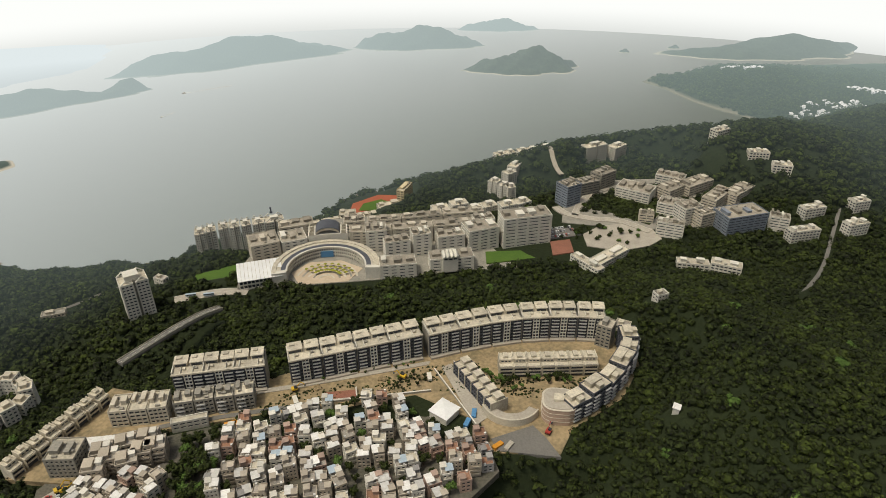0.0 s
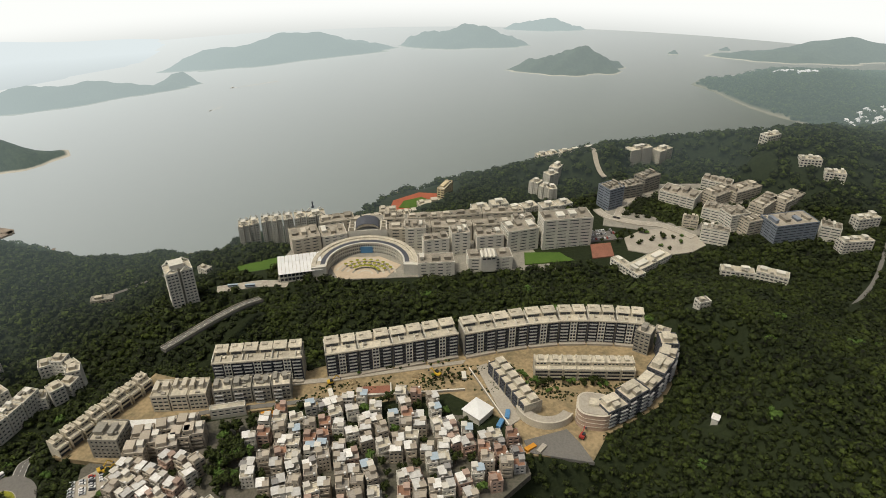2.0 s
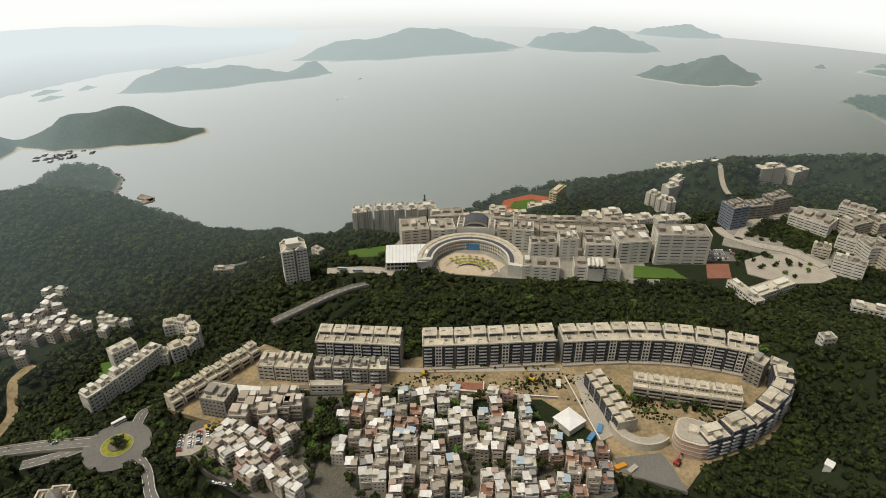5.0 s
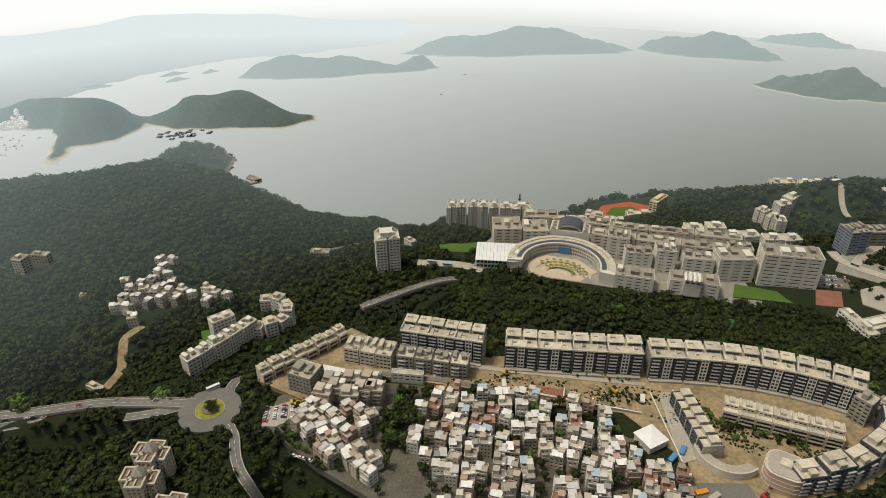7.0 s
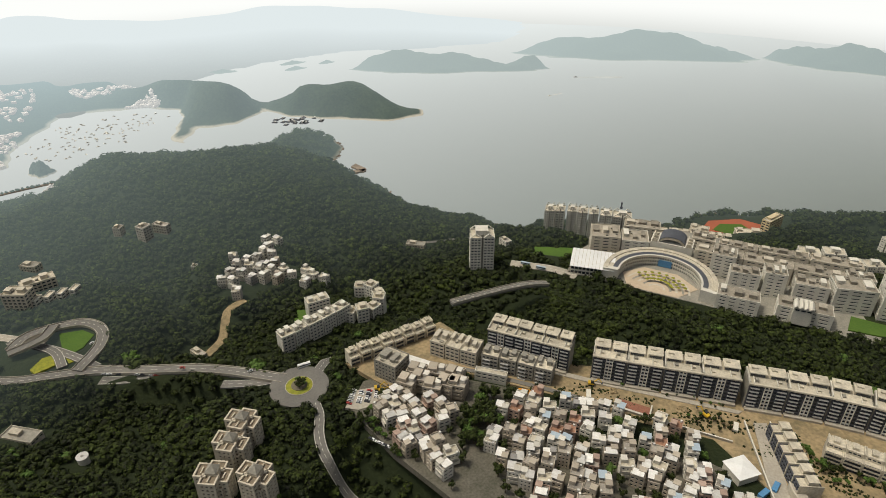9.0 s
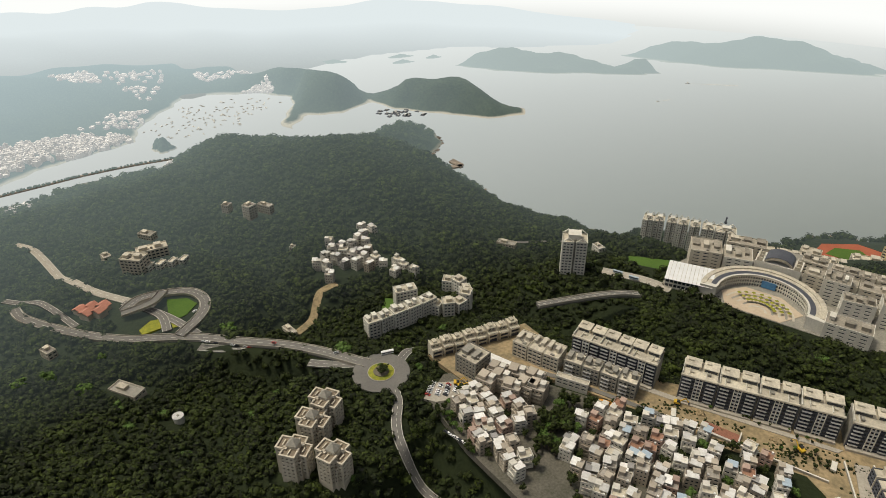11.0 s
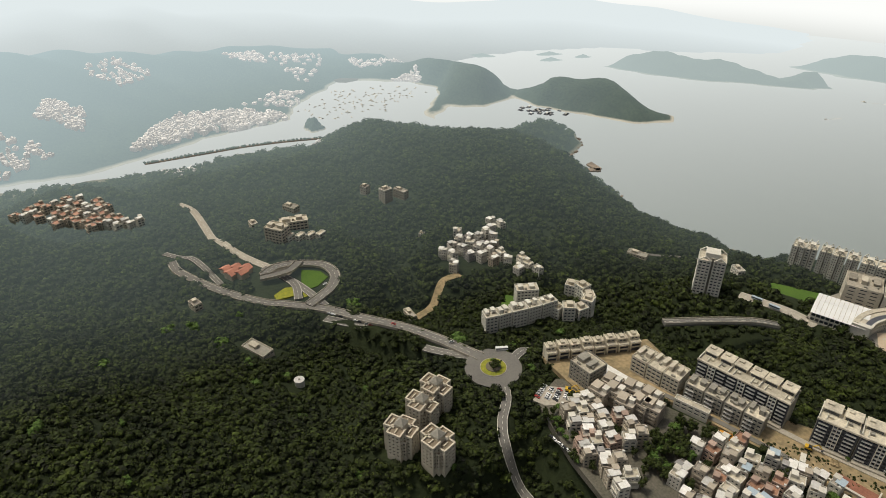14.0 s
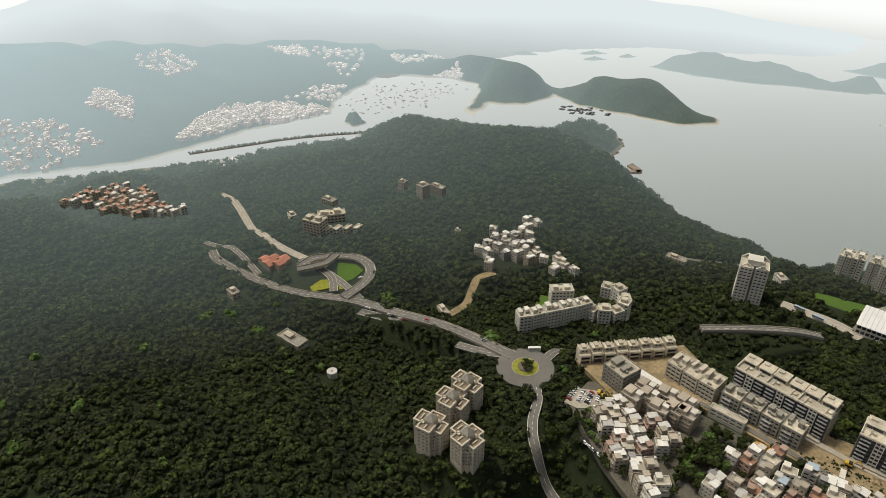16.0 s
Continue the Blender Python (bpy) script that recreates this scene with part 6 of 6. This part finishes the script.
SEATS.append([(x + 8 * math.cos(k), y - 2 + 8 * math.sin(k)) for k in range(6)])


def excavator(m, paint, label):
    t = thing("excavator", m, label, "excavator", "site machines")
    for y in (-1.1, 1.1):
        part("track", Solid().prism([(-1.6, y - 0.3), (1.6, y - 0.3), (1.6, y + 0.3), (-1.6, y + 0.3)], 0, 0.8), M_RUBBER, t)
    part("cab", Solid().box(-0.4, -1.2, 0.9, 1.2, 0.2, 2.8), M_GLASS, t)
    part("body", Solid().box(-1.9, -1.3, 0.85, 1.4, 1.3, 1.9), paint, t)
    boom = part("boom", Solid().strip([(1.0, 0.4, 1.9), (3.6, 0.4, 4.6), (5.6, 0.4, 2.4)], [(1.0, 0.8, 1.9), (3.6, 0.8, 4.6), (5.6, 0.8, 2.4)], 0.5), paint, t)
    part("bucket", Solid().box(5.2, 0.1, 1.2, 6.1, 1.1, 2.0), M_DARK, boom)


M_MACHINE = material("machine_yellow", (0.62, 0.40, 0.03), (0.50, 0.32, 0.03), 0.5, 0.5, 2)
for (x, y), turn, mat, label in (((-179.4, 206.0), 40, M_MACHINE, "yellow tracked excavator on bare ground"), ((-176.3, 205.9), 10, M_MACHINE, "yellow tracked excavator on bare ground"), ((53.5, 242.0), 60, M_CAR[3], "red tracked excavator beside the forecourt"), ((-23.2, 283.9), 150, M_MACHINE, "yellow tracked excavator on bare ground"), ((-82.5, 273.7), 20, M_MACHINE, "yellow tracked excavator on bare ground")):
    excavator(pose(x, y, 77.65, 0, 0, turn), mat, label)
for k, ((x, y), mat, label) in enumerate((((-107.2, 248.8), M_ORANGE, "stack of orange site containers"), ((-111.3, 248.2), M_ORANGE, "stack of orange site containers"), ((26.9, 233.2), M_ORANGE, "pile of tan timber boards"), ((32.5, 232.9), M_PAVE, "pile of pale building boards"), ((12.0, 248.7), M_BLUE, "blue site container beside the ramp"), ((15.9, 255.4), M_BLUE, "blue site container beside the ramp"), ((-8.2, 284.2), M_WHITE, "white site container on bare earth"), ((-80.7, 265.6), M_WHITE, "white site container on bare earth"))):
    t = thing("site_container", pose(x, y, 77.3, 0, 0, 8 + 15 * k), label, "container", "site containers")
    part("body", Solid().box(-3, -1.2, -1.4, 3, 1.2, 1.3), mat, t)
    part("lid", Solid().box(-3.05, -1.25, 1.304, 3.05, 1.25, 1.42), mat, t)
    part("door", Solid().box(3.004, -1.1, -0.9, 3.06, 1.1, 1.2), M_GREY, t)
# heaps and low walls on the bare ground
for k in range(26):
    ring = [(-137.3, 265.0), (-84.4, 268.8), (-7.5, 276.0), (-8.9, 292.3), (-85.9, 275.2)]
    x, y = q.uniform(-140, -5), q.uniform(250, 300)
    if in_outline(np.array([x]), np.array([y]), ring)[0]:
        t = thing("spoil_heap", pose(x, y, 77.2, 0, 0, q.uniform(0, 360)), "low heap of brown soil and rubble", "heap", "spoil heaps")
        part("heap", join_clumps("heap", SMALL, np.array([(0, 0, 0.1, 2.4, 0.45, 0), (1.8, 0.6, 0, 1.6, 0.5, 1), (-1.2, 1.2, 0, 1.3, 0.5, 2)]), M_EARTH), M_EARTH, t)
for a, b in (((-65.3, 264.1), (-47.2, 266.6)), ((-47.2, 266.6), (-48.6, 275.1)), ((-82.6, 260.8), (-7.2, 272.4)), ((-5.6, 290.3), (16.3, 247.3)), ((5.6, 296.9), (23.9, 255.4))):
    m, w = front(a, b, 77.2)
    t = thing("site_wall", m, "low pale concrete site wall", "wall", "site walls")
    base = part("wall", Solid().box(0, 0, -2, w, 0.5, 1.5), M_PAVE, t)
    part("coping", Solid().box(-0.1, -0.1, 1.504, w + 0.1, 0.6, 1.65), M_WHITE, base)

# on the water
t = thing("channel_beacon", pose(*(-188.3, 636.9), 0), "dark beacon post standing in the sea", "beacon")
part("base", ring_solid(0.2, 1.6, -2, 1.5, n=12), M_DARK, t)
part("mast", ring_solid(0.05, 0.8, 1.5, 5.5, n=8), M_DARK, t)
part("lamp", ring_solid(0.05, 1.1, 5.5, 6.8, n=8), M_DARK, t)


def boat(name, m, size, label, wake=0.0):
    t = thing(name, m, label, "boat", "boats on the bay")
    L = size
    part("hull", Solid().prism([(-L / 2, -L * 0.15), (L * 0.2, -L * 0.17), (L / 2, 0), (L * 0.2, L * 0.17), (-L / 2, L * 0.15)], -0.3, L * 0.12), M_TIN, t)
    part("cabin", Solid().box(-L * 0.25, -L * 0.1, L * 0.12, L * 0.12, L * 0.1, L * 0.26), M_WHITE, t)
    if wake:
        part("wake", Solid().strip([(-L / 2, -L * 0.1, 0.08), (-L / 2 - wake, -L * 0.35, 0.08)], [(-L / 2, L * 0.1, 0.08), (-L / 2 - wake, L * 0.35, 0.08)], 0.05), M_FOAM, t, "white foaming wake")
    return t


M_FOAM = material("wake_foam", (0.75, 0.75, 0.72), (0.45, 0.46, 0.42), 0.9, 0.2, 1.5)
a, b = (-428.8, 1065.3), (-364.6, 1107.9)
boat("ferry", pose(a[0], a[1], 0.05, 0, 0, math.degrees(math.atan2(a[1] - b[1], a[0] - b[0]))), 7, "small white speedboat drawing a long wake", math.hypot(a[0] - b[0], a[1] - b[1]))
a, b = (-422.3, 947.7), (-412.6, 968.2)
boat("speedboat", pose(a[0], a[1], 0.05, 0, 0, math.degrees(math.atan2(a[1] - b[1], a[0] - b[0]))), 5, "small white speedboat drawing a short wake", math.hypot(a[0] - b[0], a[1] - b[1]))
b1 = boat("moored_boat", pose(*(-868.5, 435.0), 0), 5, "white yacht moored in the sheltered bay")
MARINA = [(-886.9, 351.7), (-930.9, 420.3), (-957.2, 456.6), (-897.8, 556.6), (-848.7, 555.3), (-837.1, 499.8), (-801.4, 442.9), (-826.7, 371.1)]
made = 0
for _ in range(900):
    x, y = q.uniform(-990, -740), q.uniform(330, 600)
    if made < 120 and in_outline(np.array([x]), np.array([y]), MARINA)[0]:
        s = q.uniform(0.7, 1.3)
        copy_thing(b1, pose(x, y, 0, 0, 0, q.uniform(0, 360)))
        made += 1
RAFTS = [(-709.0, 620.9), (-704.6, 658.9), (-655.9, 677.8), (-640.7, 657.5), (-690.4, 615.1)]
raft = thing("fish_raft", pose(*(-686.0, 642.1), 0), "low dark fish-farm raft", "raft", "fish rafts")
part("deck", Solid().box(-4, -3, -0.2, 4, 3, 0.5), M_DARK, raft)
part("shelter", Solid().box(-1, -1, 0.5, 1.5, 1, 2.0), M_TIN, raft)
made = 0
for _ in range(400):
    x, y = q.uniform(-760, -560), q.uniform(560, 720)
    if made < 22 and in_outline(np.array([x]), np.array([y]), RAFTS)[0]:
        copy_thing(raft, pose(x, y, 0, 0, 0, q.choice((20, 110)) + q.uniform(-8, 8)))
        made += 1
q2 = random.Random(77)
rows = []
for (ax, ay), (bx, by) in zip(HOME_COAST[8:31], HOME_COAST[9:32]):
    for _ in range(int(math.hypot(bx - ax, by - ay) / 2.2)):
        f, e = q2.random(), q2.uniform(-3.5, 4.5)
        L = math.hypot(bx - ax, by - ay)
        rows.append((ax + (bx - ax) * f - (by - ay) / L * e, ay + (by - ay) * f + (bx - ax) / L * e, 0.2, q2.uniform(0.7, 2.6), 0.55, q2.uniform(0, 6)))
bank = []
for (ax, ay), (bx, by) in zip(BANK[:-1], BANK[1:]):
    for k in range(14):
        f = (k + q2.random()) / 14
        bank.append((ax + (bx - ax) * f + q2.uniform(-1, 1), ay + (by - ay) * f, 2.2, q2.uniform(1.2, 2.4), 0.9, q2.uniform(0, 6)))
tagged(new("bank_shrubs", join_clumps("bank_shrubs", SMALL, np.array(bank), M_LEAF_HAZED)), "dark green shrubs along the breakwater", "shrubs", kind="stuff")
tagged(new("shore_rocks", join_clumps("shore_rocks", SMALL, np.array(rows), M_ROCK)), "tumbled brown rocks along the wooded shore", "rocks", kind="stuff")
woods("near_woods", -420, 420, -140, 420, 4.3, 60, 390, 3.1, 2, 31, "dense dark green broadleaf woods on the near slopes", M_LEAF_HAZED)
woods("middle_woods", -640, 520, -330, 660, 5.0, 390, 640, 3.6, 1, 32, "dense dark green woods on the hills", M_LEAF_HAZED)
woods("far_woods", -880, 980, -420, 1290, 8.2, 640, 1350, 5.5, 1, 33, "dark green woods on the far slopes", M_LEAF_HAZED)
woods("light_crowns", -420, 420, -140, 420, 26, 60, 390, 3.6, 5, 34, "single lighter green crowns among the woods", M_LEAF_LIGHT, lambda x, y, q: q.uniform(0, 1, x.shape) < 0.28)


# ---- single trees ----
def tree(x, y, z, h, label, group, mat, seed):
    t = thing("tree", pose(x, y, z), label, "tree", group)
    q = random.Random(seed)
    s = Solid()
    n = 7
    for k in range(4):
        r0, r1 = h * 0.045 * (1 - k * 0.2), h * 0.045 * (0.8 - k * 0.2)
        a = [(r0 * math.cos(2 * math.pi * i / n), r0 * math.sin(2 * math.pi * i / n)) for i in range(n)]
        s.prism(a, k * h * 0.14 - 0.5, (k + 1) * h * 0.14 - 0.5)
    part("trunk", s, M_BARK, t)
    for k in range(3):
        a = q.uniform(0, 6.283)
        c, e = math.cos(a), math.sin(a)
        part("limb", Solid().strip([(0, 0, h * 0.35), (c * h * 0.22, e * h * 0.22, h * 0.62)], [(0.12, 0.12, h * 0.35), (c * h * 0.22 + 0.1, e * h * 0.22 + 0.1, h * 0.62)], 0.15), M_BARK, t)
    rows = [(0, 0, h * 0.68, h * 0.24, 0.9, 0)]
    for k in range(11):
        a, d = q.uniform(0, 6.283), q.uniform(0.12, 0.30) * h
        rows.append((d * math.cos(a), d * math.sin(a), h * q.uniform(0.5, 0.9), h * q.uniform(0.09, 0.17), 0.85, q.uniform(0, 6)))
    part("crown", join_clumps("crown", SMALL, np.array(rows), mat), mat, t)
    return t


M_BARK = material("bark", (0.12, 0.09, 0.06), (0.08, 0.06, 0.045), 0.95, 0.5, 3.0)
trees = []
for k in range(4):
    trees.append(tree(0, 0, 0, 6.0, "small leafy garden tree of the estate", "garden trees", M_LEAF_LIGHT if k == 3 else M_LEAF, 50 + k))
q = random.Random(3)
first = [True] * 4


def plant(x, y, z, size):
    k = q.randrange(4)
    m = pose(x, y, z, 0, 0, q.uniform(0, 360))
    if first[k]:
        first[k] = False
        trees[k].matrix_world = m
    else:
        o = copy_thing(trees[k], m @ Matrix.Diagonal((size, size, size, 1)))
        o.matrix_basis = m @ Matrix.Diagonal((size, size, size, 1))


def in_seats(x, y):
    return any(in_outline(np.array([x]), np.array([y]), s)[0] for s in SEATS)


def plant_area(ring, n, z, lo, hi):
    xs, ys = [p[0] for p in ring], [p[1] for p in ring]
    made = 0
    for _ in range(n * 15):
        x, y = q.uniform(min(xs), max(xs)), q.uniform(min(ys), max(ys))
        if made < n and in_outline(np.array([x]), np.array([y]), ring)[0] and not in_seats(x, y):
            plant(x, y, z, q.uniform(lo, hi))
            made += 1


plant_area([(25.3, 276.3), (40.3, 271.9), (80.0, 277.9), (77.4, 286.5), (31.1, 281.7), (16.9, 298.6), (22.9, 258.6)], 38, 77.2, 0.5, 0.9)
plant_area(GROVE, 46, 76.2, 1.0, 1.7)
plant_area([(-181.5, 185.1), (-166.1, 191.2), (-125.7, 177.9), (-144.7, 173.2)], 30, 76.0, 0.6, 1.0)
plant_area([(-31.5, 277.1), (-7.5, 276.0), (-11.7, 289.4), (-26.9, 289.6)], 12, 77.2, 0.35, 0.6)
plant_area([(-69.5, 286.1), (-12.5, 299.2), (-12.1, 294.3), (-68.6, 281.3)], 12, 77.2, 0.3, 0.5)
for x, y in GAPS:
    if y < 262 and x > -182:
        plant(x, y, 76.2, q.uniform(0.85, 1.45))
plant_area([(-80.8, 426.2), (-68.8, 428.1), (-70.0, 440.5), (-79.3, 441.1)], 14, 50.9, 0.8, 1.2)
plant_area([(95.5, 489.6), (155.4, 475.0), (175.2, 500.7), (121.1, 508.3)], 26, 50.6, 0.7, 1.2)
plant_area([(RB[0] + 4 * math.cos(k), RB[1] + 4 * math.sin(k)) for k in range(6)], 7, 76.4, 0.5, 0.8)
plant_area([(-137.2, 412.2), (-121.1, 414.2), (-122.5, 420.2), (-138.5, 416.8)], 6, 50.6, 0.9, 1.2)

# low scrub on the bare ground
g = np.random.RandomState(44)
PLOT = [(-136.3, 261.9), (-85.0, 271.5), (-9.0, 293.7), (18.6, 296.4), (93.8, 291.3), (76.2, 266.5), (34.4, 268.8), (-7.2, 273.3), (-82.2, 259.1)]
gx, gy = g.uniform(-150, 110, 7000), g.uniform(240, 325, 7000)
ok = in_outline(gx, gy, PLOT) & (lumps(gx, gy, 22, 15) > -0.3)
for ring in SEATS:
    ok &= ~in_outline(gx, gy, ring)
gx, gy = gx[ok], gy[ok]
rows = np.stack([gx, gy, np.full(len(gx), 77.3), g.uniform(0.3, 0.9, len(gx)), np.full(len(gx), 0.7), g.uniform(0, 6, len(gx))], 1)
tagged(new("scrub", join_clumps("scrub", SMALL, rows, M_LEAF)), "patchy low green scrub on bare earth", "scrub", kind="stuff")
